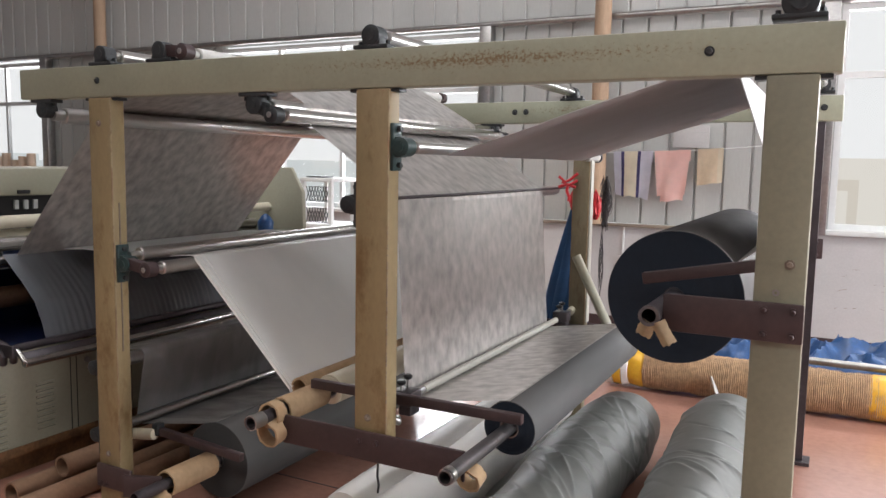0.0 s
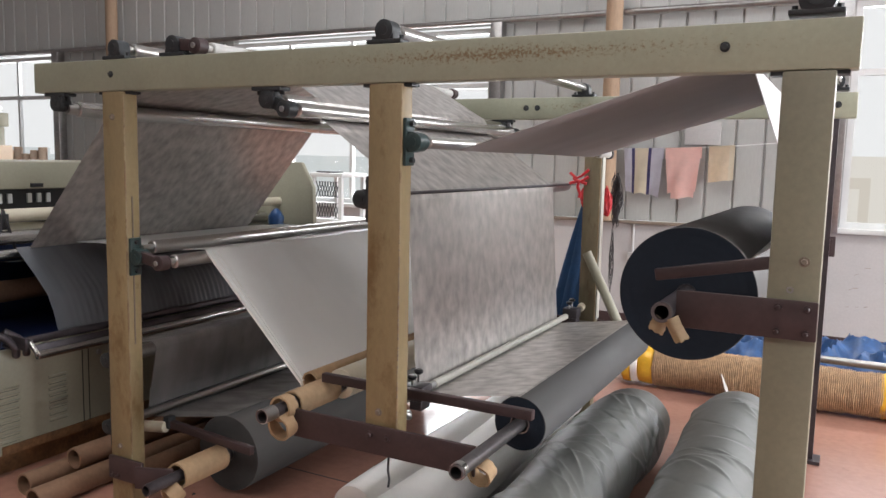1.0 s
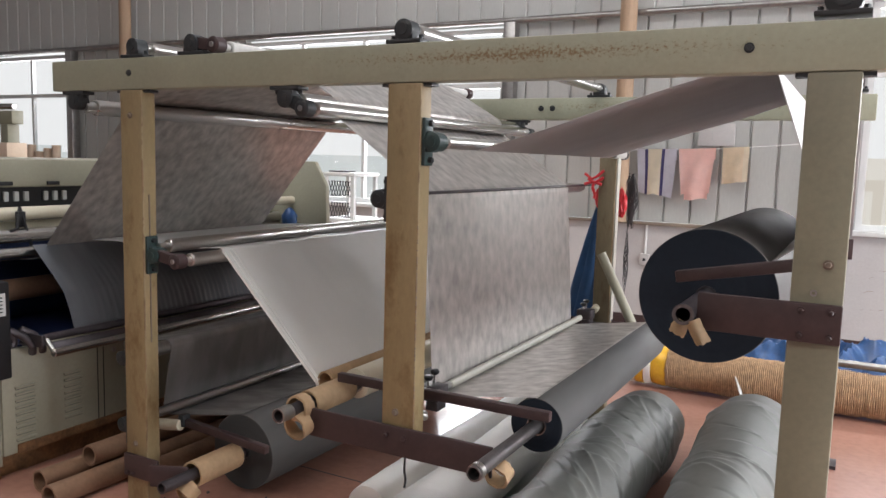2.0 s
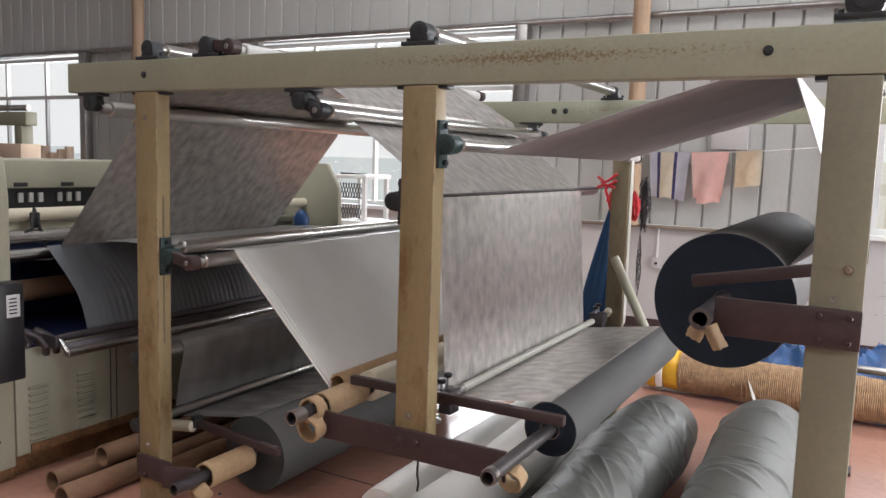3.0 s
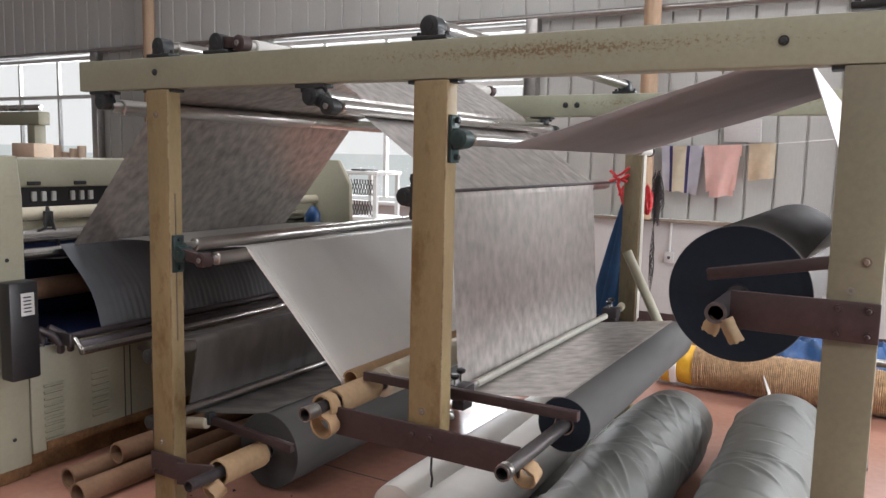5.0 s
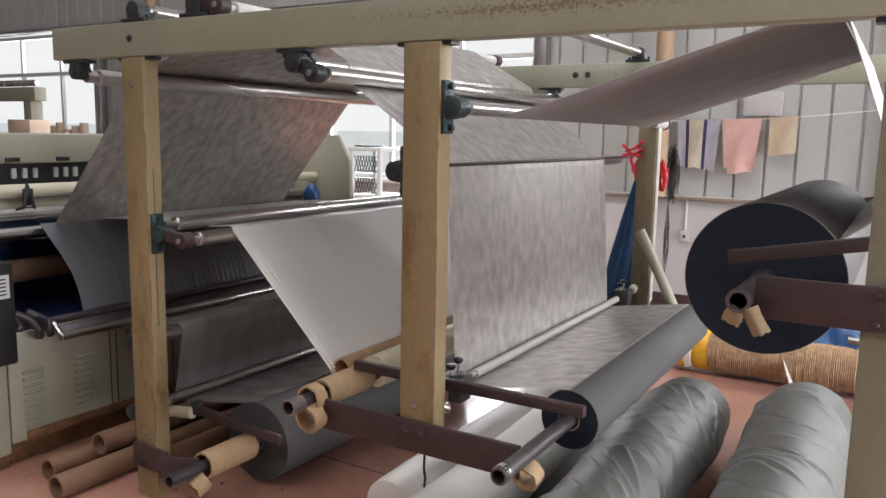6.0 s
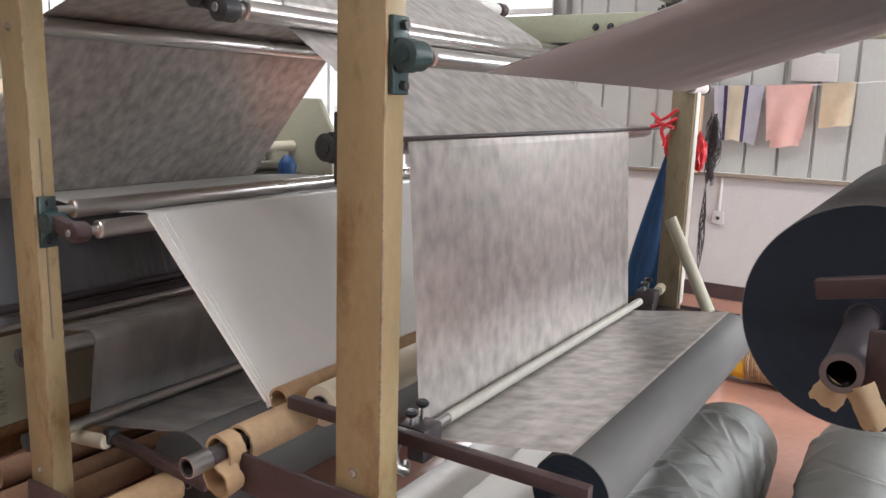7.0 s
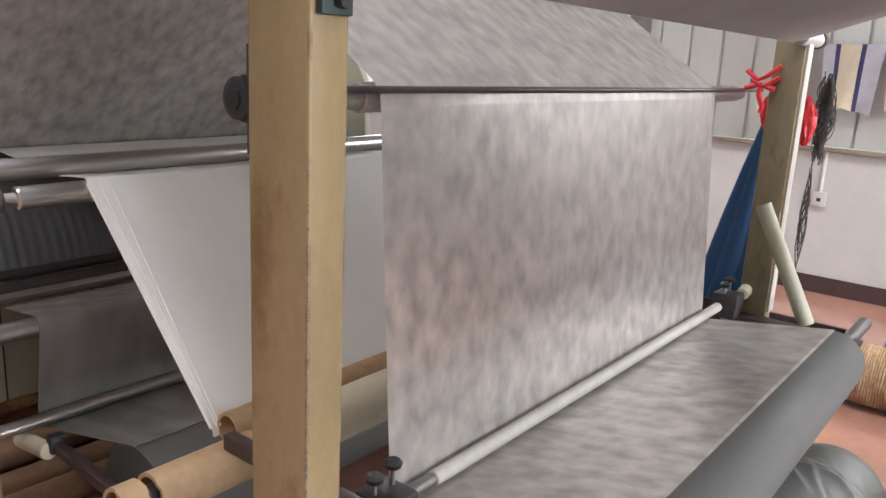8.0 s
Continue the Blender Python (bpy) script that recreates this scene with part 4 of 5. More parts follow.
# the laminate runs: out of the calender, over the rollers, down and onto the winding roll
NEAR, FAR = 2.398, 3.965
run = [(-4.2 - 0.1 * k, z) for k in range(8, 0, -1) for z in ((0.2, 0.52) if k % 2 else (0.52, 0.2))]
run += [(-4.2, 0.2), (-4.2, 0.9), (-3.66, 0.955), (-3.57, 1.03)]
run += [(x, z) for x, z, _, _ in arc(-2.99, 1.70, 0.038, 139, 107, 0, 0, 4)]
run += [(x, z) for x, z, _, _ in arc(-2.2, 1.922, 0.032, 107, 62, 0, 0, 5)]
run += [(x, z) for x, z, _, _ in arc(-1.846, 1.722, 0.03, 62, 20, 0, 0, 5) + arc(-1.782, 1.688, 0.031, 165, 226, 0, 0, 6)]
run += [(x, z) for x, z, _, _ in arc(-1.438, 1.378, 0.031, 45, 3, 0, 0, 5)]
run += [(x, z) for x, z, _, _ in arc(-1.335, 0.655, 0.019, 183, 277, 0, 0, 6)]
run += [(-0.945 + (0.1 - 0.0003 * a) * math.cos(radians(96 - a)), 0.59 + (0.1 - 0.0003 * a) * math.sin(radians(96 - a))) for a in (0, 3, 6, 9, 12)]
INSIDE = [(-0.945 + 0.094 * math.cos(radians(84 - a)), 0.59 + 0.094 * math.sin(radians(84 - a))) for a in range(12, 3000, 12)]
run += INSIDE
LENGTHS = [0.0]
for (x0, z0), (x1, z1) in zip(run, run[1:]):
    LENGTHS.append(LENGTHS[-1] + math.hypot(x1 - x0, z1 - z0))
ROLL_AT = LENGTHS[len(run) - len(INSIDE) - 5]   # where the cloth meets the winding roll


def along(s):
    i = int(np.searchsorted(LENGTHS, s)) - 1
    i = max(0, min(i, len(run) - 2))
    f = (s - LENGTHS[i]) / (LENGTHS[i + 1] - LENGTHS[i])
    return run[i][0] + f * (run[i + 1][0] - run[i][0]), run[i][1] + f * (run[i + 1][1] - run[i][1])


PITCH = 0.025
NIP = LENGTHS[run.index((-3.57, 1.03))]
SKEW_AT = (NIP - 0.5, NIP, NIP + 0.9, NIP + 1.7, NIP + 2.2, ROLL_AT - 0.4, ROLL_AT)   # the web wanders sideways a little on its way
laminate = thing("cloth_web", "mottled grey laminated cloth running over rollers onto a roll", "cloth web", (-1.5, 3.2, 0))
STRIPS = []
first = ROLL_AT - V * 8.0 - 3.95
k = 0
while first + k * PITCH < ROLL_AT + 0.05:
    bm = bmesh.new()
    uv = bm.loops.layers.uv.new("UVMap")
    n = 8
    grid = [[bm.verts.new((dx, NEAR + (FAR - NEAR) * j / n - 3.2, 0)) for j in range(n + 1)] for dx in (-PITCH / 2, PITCH / 2)]
    for j in range(n):
        f = bm.faces.new((grid[0][j], grid[1][j], grid[1][j + 1], grid[0][j + 1]))
        for loop, (a, b) in zip(f.loops, ((0, j), (1, j), (1, j + 1), (0, j + 1))):
            loop[uv].uv = ((FAR - NEAR) * b / n, (k + a) * PITCH)
        f.smooth = True
    me = bpy.data.meshes.new("strip")
    bm.to_mesh(me)
    bm.free()
    me.materials.append(LAMINATE)
    ob = new("strip", me)
    ob.parent = laminate
    STRIPS.append((ob, first + k * PITCH))
    k += 1


def strip_pose(s):
    """Where a strip lies whose hind edge has run s metres, in its thing's space."""
    (x0, z0), (x1, z1) = along(s), along(s + PITCH)
    return pose((x0 + x1) / 2 + 1.5, float(np.interp(s, SKEW_AT, (0.0, -0.03, 0.035, 0.02, 0.0, 0.0, 0.028))), (z0 + z1) / 2, 0, -math.degrees(math.atan2(z1 - z0, x1 - x0)), 0)


# ---- calender ----
cal = thing("calender", "cream painted calender with chrome bars and a control box", "machine", (-4.2, 3.1, 0))
bm = bmesh.new()
part("cabinet", box(bm, -4.9, -3.36, 1.985, 4.245, 0.1, 0.6, 0.01), CREAM, cal, "cream cabinet with louvres")
part("plinth", box(bmesh.new(), -4.9, -3.4, 1.99, 4.24, 0.0, 0.099), RUST, cal, "rusty plinth")
part("rust_edge", box(bmesh.new(), -3.362, -3.352, 2.05, 4.2, 0.1, 0.145, 0.003), RUST, cal, "rusty lower edge")
for y0, y1 in ((1.6, 1.98), (4.246, 4.285)):
    bm = bmesh.new()
    pts = [(-3.25, 0.06), (-3.245, 1.07), (-3.25, 1.31), (-3.35, 1.478), (-4.9, 1.478), (-4.9, 0.06)] if y0 > 3 else [(-3.36, 0.06), (-3.36, 1.3), (-3.38, 1.478), (-4.9, 1.478), (-4.9, 0.06)]
    a = [bm.verts.new((px, y0, pz)) for px, pz in pts]
    b = [bm.verts.new((px, y1, pz)) for px, pz in pts]
    bm.faces.new(a)
    bm.faces.new(b[::-1])
    for i in range(len(pts)):
        j = (i + 1) % len(pts)
        bm.faces.new((a[i], a[j], b[j], b[i]))
    bmesh.ops.bevel(bm, geom=list(bm.edges), offset=0.008, segments=2, affect="EDGES", profile=0.5)
    part("side_column", bm, CREAM, cal)
    if y0 < 3:
        for by, bz in ((1.68, 1.34), (1.86, 1.34), (1.9, 1.02), (1.7, 0.2), (1.9, 0.2)):
            part("cover_bolt", cyl(bmesh.new(), (-3.361, by, bz), (-3.354, by, bz), 0.009, 8, 0.002), CAST, cal)
    part("foot", box(bmesh.new(), -3.5, -3.37, y0 + 0.005, y1 - 0.005, 0.0, 0.059, 0.006), RUST, cal, "rusty foot")
for y0, zs, n in ((2.045, 0.16, 9), (2.295, 0.2, 8)):
    for i in range(n):
        z = zs + 0.031 * i
        part("louvre", box(bmesh.new(), -3.361, -3.35, y0, y0 + 0.1, z, z + 0.011, 0.002), CREAM, cal)
        part("louvre_slot", box(bmesh.new(), -3.3605, -3.3585, y0 + 0.004, y0 + 0.096, z - 0.0045, z - 0.0005), BLACK, cal)
for b in ((2.485, 2.49, 0.12, 0.55), (2.52, 2.525, 0.14, 0.54), (2.86, 2.865, 0.14, 0.54)):
    part("door_seam", box(bmesh.new(), -3.3605, -3.3585, *b), BLACK, cal)
part("door_seam", box(bmesh.new(), -3.3605, -3.3585, 2.526, 2.859, 0.535, 0.54), BLACK, cal)
part("lock", cyl(bmesh.new(), (-3.359, 2.58, 0.49), (-3.345, 2.58, 0.49), 0.014, 20, 0.002), STEEL, cal, "round door lock")
part("hood", box(bmesh.new(), -4.5, -3.8, 1.985, 4.245, 1.315, 1.46, 0.012), CREAM, cal, "cream hood")
part("slot_panel", box(bmesh.new(), -4.4, -3.86, 1.985, 4.245, 1.2, 1.313), BLACK, cal, "dark slotted panel")
for i in range(22):
    if i % 4:
        part("tab", box(bmesh.new(), -3.862, -3.845, 2.06 + i * 0.055, 2.085 + i * 0.055, 1.24, 1.29, 0.003), WHITE, cal, "small white tab")
for i in range(5):
    part("clip", box(bmesh.new(), -3.802, -3.79, 2.02 + i * 0.26, 2.09 + i * 0.26, 1.325, 1.345, 0.002), BLACK, cal)
part("back_panel", box(bmesh.new(), -4.5, -4.0, 1.985, 4.245, 0.601, 1.199), NAVY, cal, "dark blue inner panel")
part("inner_deck", box(bmesh.new(), -3.999, -3.37, 1.99, 4.24, 0.602, 0.61), NAVY, cal, "dark blue deck inside the machine")
for x, z, r, m, lab in ((-3.15, 0.6, 0.02, CHROME, "chrome bar"), (-3.215, 0.66, 0.018, DARKSTEEL, "dark steel bar"), (-3.62, 1.0, 0.03, CHROME, ""), (-3.75, 0.8, 0.055, CARDIN, "brown roller"), (-3.68, 1.08, 0.035, CHROME, ""), (-3.75, 1.185, 0.034, IVORY, "ivory roller"), (-3.8, 1.11, 0.034, IVORY, "ivory roller")):
    y0 = (2.1 if x < -3.1 else 2.42) if x > -3.3 else 1.985
    part("roller", cyl(bmesh.new(), (x, y0, z), (x, 4.245, z), r, 28, 0.003), m, cal, lab)
for y in (2.1, 4.2):
    part("bracket", box(bmesh.new(), -3.36, -3.2, y - 0.02, y - 0.001, 0.615, 0.675, 0.006), DARKSTEEL, cal, "dark bar bracket")
part("tray", box(bmesh.new(), -3.205, -3.16, 2.112, 4.18, 0.618, 0.626, 0.002, pose(0, 0, 0, 0, 38, 0)), DARKSTEEL, cal, "dark steel tray between two bars")
part("tray_end", cyl(bmesh.new(), (-3.15, 2.108, 0.6), (-3.215, 2.108, 0.66), 0.012, 14, 0.002), CHROME, cal, "bright end rod of the tray")
box_part = part("control_box", box(bmesh.new(), -3.359, -3.27, 1.85, 1.985, 0.49, 0.93, 0.012), BLACK, cal, "black control box")
part("sticker", box(bmesh.new(), -3.269, -3.266, 1.9, 1.96, 0.78, 0.88), WHITE, box_part, "white sticker")
for i in range(5):
    part("print_bar", box(bmesh.new(), -3.2655, -3.264, 1.91, 1.945, 0.795 + i * 0.016, 0.801 + i * 0.016), BLACK, box_part)
bm = bmesh.new()
for a0 in (0.0, 0.05):
    strand(bm, [(-3.33, 2.02 + a0 + 0.012 * math.sin(i), 0.62 + 0.012 * i) for i in range(7)] + [(-3.3, 2.06 + a0, 0.66), (-3.27, 2.08 + a0, 0.62), (-3.3, 2.1 + a0, 0.58)], 0.018, 10)
part("hose", bm, DARKSTEEL, cal, "dark bundled hoses")
bm = bmesh.new()
strand(bm, [(-3.7, 2.32, 1.22), (-3.66, 2.28, 1.12), (-3.66, 2.17, 1.07), (-3.68, 2.14, 0.98)], 0.008, 6)
strand(bm, [(-3.7, 2.32, 1.22), (-3.66, 2.33, 1.1), (-3.66, 2.36, 1.0)], 0.008, 6)
box(bm, -3.71, -3.68, 2.3, 2.34, 1.12, 1.2, 0.004)
part("cable", bm, BLACK, cal, "black hanging cable")
bm = bmesh.new()
lathe(bm, (-3.45, 4.1, 1.045), (-3.45, 4.1, 1.16), [(0, 0), (0, 0.05), (0.5, 0.055), (0.85, 0.03), (1, 0.01), (1, 0)], 16)
part("blue_bag", bm, BLUE, cal, "small blue rag bundle")
part("inner_bar", cyl(bmesh.new(), (-3.5, 3.9, 1.02), (-3.5, 4.25, 1.02), 0.03, 20, 0.004), CHROME, cal)
part("inner_bar", cyl(bmesh.new(), (-3.55, 3.9, 1.2), (-3.55, 4.25, 1.2), 0.03, 20, 0.004), IVORY, cal)


# ---- things on the floor ----
def wrapped(x, y0, y1, r, label, seed, mat, squash=0.94, folds=1.0, ends=0.55):
    """A long roll in loose plastic film: slack, with long slanting creases and a gathered far end."""
    rnd = random.Random(int(seed * 10))
    creases = []
    for _ in range(int(40 * (y1 - y0))):
        creases.append((rnd.uniform(y0, y1), rnd.uniform(-0.3, math.pi + 0.3), rnd.uniform(0.3, 1.1), rnd.choice((-0.5, 1, 1)) * rnd.uniform(0.04, 0.3), rnd.uniform(0.007, 0.02), rnd.choice((1, 1, -0.6)) * rnd.uniform(0.3, 1.0) * 0.0105 * folds))
    seam = y1 - 0.36 if folds > 0.5 else y1 + 1
    n, seg = (430, 160) if folds > 0.5 else (120, 60)
    ys = np.linspace(y0, y1, n + 1)[:, None]
    an = np.linspace(0, 2 * math.pi, seg, endpoint=False)[None, :]
    disp = np.zeros((n + 1, seg))
    for cy, ca, half, slope, wide, amp in creases:
        da = (an - ca + math.pi) % (2 * math.pi) - math.pi
        d = (ys - cy - slope * da - 0.035 * np.sin(da * 2.6 + cy * 5)) / wide
        near = np.clip(1 - (da / half) ** 2, 0, 1)
        disp += amp * near * np.where(d > 0, np.exp(-d * d), np.exp(d * 0.3))
    # past the overlap the film lies smooth on the roll
    edge = seam + 0.07 * np.sin(an * 1.0 + seed) + 0.015 * np.sin(an * 3 + seed * 2)
    past = 1 / (1 + np.exp(-np.clip((ys - edge) / 0.016, -40, 40)))
    disp = disp * (1 - 0.8 * past) - 0.011 * past
    if folds > 0.5:
        # the edge of the outer layer, and a narrow cuff at the far end
        for off, amp in ((0.13, 0.006), (0.29, 0.005)):
            d = (ys - (y1 - off) - 0.025 * np.sin(an * 1.4 + seed + off * 9)) / 0.006
            disp += amp * np.where(d < 0, np.exp(-np.clip(-d, 0, 60) / 9), np.exp(-np.clip(d, 0, 30) ** 2))
    t = thing("wrapped_roll", label, "wrapped roll", (x, (y0 + y1) / 2, 0), group="wrapped rolls on the floor")
    rings = []
    for i in range(n + 1):
        f = i / n
        y = y0 + (y1 - y0) * f
        cap = min(1.0, (1 - f) * 9, f * 9)
        taper = ends + (1 - ends) * math.sqrt(max(0.0, 1 - (1 - cap) ** 2)) if cap < 1 else 1.0
        ring = []
        for k in range(seg):
            a = 2 * math.pi * k / seg
            sag = noise.noise(Vector((math.cos(a) * 1.1, math.sin(a) * 1.1 + seed, y * 1.3)))
            rr = r * taper * (1 + 0.03 * folds * sag) + float(disp[i, k])
            if folds > 0.5:
                # slack film hangs out as a skirt low on both sides
                low = max(0.0, -math.sin(a) - 0.15) * min(1.0, (1 - f) * 6)
                rr *= 1 + low * (0.16 + 0.3 * noise.noise(Vector((y * 2.3, seed, math.copysign(2.0, math.cos(a))))))
            ring.append((x + rr * math.cos(a) + 0.012 * math.sin(y * 3 + seed), y, max(0.001, r * squash + rr * squash * math.sin(a))))
        rings.append(ring)
    cut = [0, int(n * 0.08), int(n * 0.93), n]
    for name, i0, i1 in (("front_end", cut[0], cut[1]), ("film_wrap", cut[1], cut[2]), ("gathered_end", cut[2], cut[3])):
        bm = bmesh.new()
        vs = [[bm.verts.new(p) for p in ring] for ring in rings[i0:i1 + 1]]
        for a, b in zip(vs, vs[1:]):
            for k in range(seg):
                bm.faces.new((a[k], a[(k + 1) % seg], b[(k + 1) % seg], b[k]))
        if i0 == 0:
            bm.faces.new(vs[0][::-1])
        if i1 == n:
            bm.faces.new(vs[-1])
        part(name, bm, mat, t)
    return t


wrapped(-0.88, 1.7, 4.02, 0.198, "grey-green roll wrapped in creased plastic on the floor", 1.0, PLASTIC)
wrapped(-0.37, 1.7, 4.15, 0.215, "grey-green roll wrapped in creased plastic on the floor", 5.3, PLASTIC)
wrapped(-1.655, 2.44, 4.3, 0.1, "white roll in clear plastic on the floor", 9.1, WHITEPLASTIC, 0.96, 0.2, ends=0.97)
wrapped(-1.4, 2.2, 4.45, 0.14, "white roll in clear plastic on the floor", 12.0, WHITEPLASTIC, 0.9, 0.2, ends=0.97)
bm = bmesh.new()
grid = [[bm.verts.new((-1.66 + 0.62 * i / 30 + 0.02 * math.sin(j * 0.5), 2.25 + 2.25 * j / 60, 0.006 + 0.012 * (1 + noise.noise(Vector((i * 0.35, j * 0.22, 3)))) * min(1, i, j, 30 - i, 60 - j))) for j in range(61)] for i in range(31)]
for i in range(30):
    for j in range(60):
        bm.faces.new((grid[i][j], grid[i + 1][j], grid[i + 1][j + 1], grid[i][j + 1]))
bmesh.ops.solidify(bm, geom=list(bm.faces), thickness=0.003)
solo("plastic_sheet", bm, WHITEPLASTIC, "rumpled clear plastic sheet spread on the floor", "plastic sheet", (-1.35, 3.4, 0))
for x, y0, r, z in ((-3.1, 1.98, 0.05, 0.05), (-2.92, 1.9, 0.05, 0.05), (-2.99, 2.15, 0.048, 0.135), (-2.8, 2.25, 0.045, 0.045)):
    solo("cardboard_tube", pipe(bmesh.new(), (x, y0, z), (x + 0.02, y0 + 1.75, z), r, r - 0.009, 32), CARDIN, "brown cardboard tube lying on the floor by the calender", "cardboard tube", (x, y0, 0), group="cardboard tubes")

rnd = random.Random(11)
bm = bmesh.new()
for _ in range(46):
    x, y, r = rnd.uniform(-2.7, -1.5), rnd.uniform(1.7, 2.6), rnd.uniform(0.003, 0.009)
    lathe(bm, (x, y, 0.0008), (x + r * 0.3, y, 0.004), [(0, r), (0.7, r * 0.8), (1, 0)], 6)
solo("floor_scraps", bm, CAST, "dark lint and scraps scattered on the floor", "scraps", kind="stuff")

# straw rope roll with taped ends
rope = thing("rope_roll", "long roll of coiled straw rope with yellow taped ends", "rope roll", (0.3, 5.25, 0))
rr, x0, x1 = 0.135, -1.07, 2.1
turns = int((x1 - x0) / 0.0115)
for i0 in range(0, turns, 60):
    rows, m = [], min(60, turns - i0)
    for i in range(i0, i0 + m):
        j = 0.004 * noise.noise(Vector((i * 0.7, 0, 0))) + 0.007 * noise.noise(Vector((i * 0.06, 4, 0)))
        for f, d in ((0.0, -0.006), (0.3, 0.003), (0.6, 0.004)):
            rows.append(((i - i0 + f) / m, rr + j + d))
    rows.append((1.0, rr - 0.006))
    bm = lathe(bmesh.new(), (x0 + i0 * 0.0115, 5.25, rr + 0.01), (x0 + (i0 + m) * 0.0115, 5.25, rr + 0.01), rows, 36)
    for v in bm.verts:
        v.co += Vector((0.004, 0.006, 0.006)) * noise.noise(v.co * 30)
    part("rope_coil", bm, STRAW, rope, "coils of coarse straw rope")
for a, b, m, lab in ((-1.33, -1.28, WHITEPLASTIC, "clear plastic end wrap"), (-1.28, -1.22, YELLOW, "yellow tape"), (-1.22, -1.17, WHITEPLASTIC, "clear plastic wrap"), (-1.17, -1.07, YELLOW, "yellow tape"), (0.28, 0.52, YELLOW, "yellow tape")):
    o = 0.006 if a > 0 else 0.0
    bm = lathe(bmesh.new(), (a, 5.25, rr + 0.01), (b, 5.25, rr + 0.01), [(0, 0), (0, rr - 0.01 + o), (0.1, rr - 0.002 + o), (0.9, rr - 0.002 + o), (1, rr - 0.01 + o), (1, 0)], 36)
    for v in bm.verts:
        v.co += Vector((0, 0.008, 0.008)) * noise.noise(v.co * 14)
    part("tape_band", bm, m, rope, lab)
bm = bmesh.new()
sheet(bm, [(-0.62, 0.18, 5.09, 5.12), (-0.57, 0.09, 4.99, 5.08), (-0.53, 0.012, 4.88, 5.05)], 0.003, 5, 0.006, 2.0)
part("loose_tape", bm, ALU, rope, "loose strip of clear tape")
solo("steel_pipe", pipe(bmesh.new(), (-0.3, 5.33, 0.31), (2.2, 5.33, 0.31), 0.024, 0.02, 20), STEEL, "dull steel pipe lying along the rope roll", "pipe", (0.9, 5.33, 0.29))


def heap(x, y, wx, wy, h, seed):
    bm = bmesh.new()
    n = 60
    grid = []
    for i in range(n + 1):
        row = []
        for j in range(n + 1):
            u, v = i / n * 2 - 1, j / n * 2 - 1
            d = max(0.0, 1 - (u * u * u * u + v * v * v * v))
            p = Vector((u * wx * 4 + seed, v * wy * 4, seed))
            fold = 1 - abs(noise.noise(p)) * 1.6 + 0.5 * (0.5 - abs(noise.noise(p * 2.7 + Vector((7, 0, 0)))))
            row.append(bm.verts.new((x + u * wx, y + v * wy, 0.001 + h * d ** 0.5 * (0.45 + 0.55 * fold))))
        grid.append(row)
    for i in range(n):
        for j in range(n):
            bm.faces.new((grid[i][j], grid[i + 1][j], grid[i + 1][j + 1], grid[i][j + 1]))
    rim = [grid[i][0] for i in range(n + 1)] + [grid[n][j] for j in range(1, n + 1)] + [grid[i][n] for i in range(n - 1, -1, -1)] + [grid[0][j] for j in range(n - 1, 0, -1)]
    bm.faces.new(rim[::-1])
    return solo("blue_tarpaulin", bm, BLUE, "crumpled blue plastic tarpaulin heaped on the floor", "tarpaulin", (x, y, 0))


heap(0.45, 5.95, 0.75, 0.4, 0.33, 2.0)
heap(-0.55, 5.9, 0.5, 0.34, 0.33, 6.0)


# ---- on the wall and the far frame ----
LINE_Y = NORTH - 0.1


def line_z(x):
    return 1.655 + 0.085 * (x + 1.85) / 1.25 - 0.03 * math.sin(math.pi * min(1.0, max(0.0, (x + 1.9) / 1.9)))


solo("clothes_line", strand(bmesh.new(), [(-1.95 + 0.1 * i, LINE_Y, line_z(-1.95 + 0.1 * i)) for i in range(19)], 0.005, 6), WHITE, "thin white clothes line along the wall", "clothes line", (-1.9, LINE_Y, 1.65))


def towel(x0, x1, drop, stripes, label, seed):
    t = thing("towel", label, "towel", ((x0 + x1) / 2, LINE_Y, line_z(x0)), group="towels on the line")
    for x, w, m, nm in stripes:
        bm = bmesh.new()
        n, k = 16, 8
        a, b = x0 + (x1 - x0) * x, x0 + (x1 - x0) * (x + w)
        grid = []
        for i in range(-2, n + 1):
            row = []
            for j in range(k + 1):
                g = i / n
                px = a + (b - a) * j / k
                px += ((x0 + x1) / 2 - px) * 0.12 * max(0.0, g) * (1 + math.sin(seed))
                fy = 0.017 * math.sin(px * 30 + seed + 2.0 * g) * max(0.0, g) + 0.01 * noise.noise(Vector((px * 9, g * 3, seed)))
                z = line_z(px) + 0.007 - max(0.0, g) * drop * (1 + 0.05 * math.sin(px * 8 + seed) + 0.05 * noise.noise(Vector((px * 14, seed, 1)))) if i >= 0 else line_z(px) + 0.007 + 0.05 * i
                row.append(bm.verts.new((px, LINE_Y - 0.012 - fy if i >= 0 else LINE_Y + 0.012, z)))
            grid.append(row)
        for r0, r1 in zip(grid, grid[1:]):
            for j in range(k):
                bm.faces.new((r0[j], r0[j + 1], r1[j + 1], r1[j]))
        bmesh.ops.solidify(bm, geom=list(bm.faces), thickness=0.004)
        if nm == "under_fold":
            bmesh.ops.translate(bm, verts=bm.verts, vec=(0, 0.016, -0.055))
        part(nm, bm, m, t)
    return t


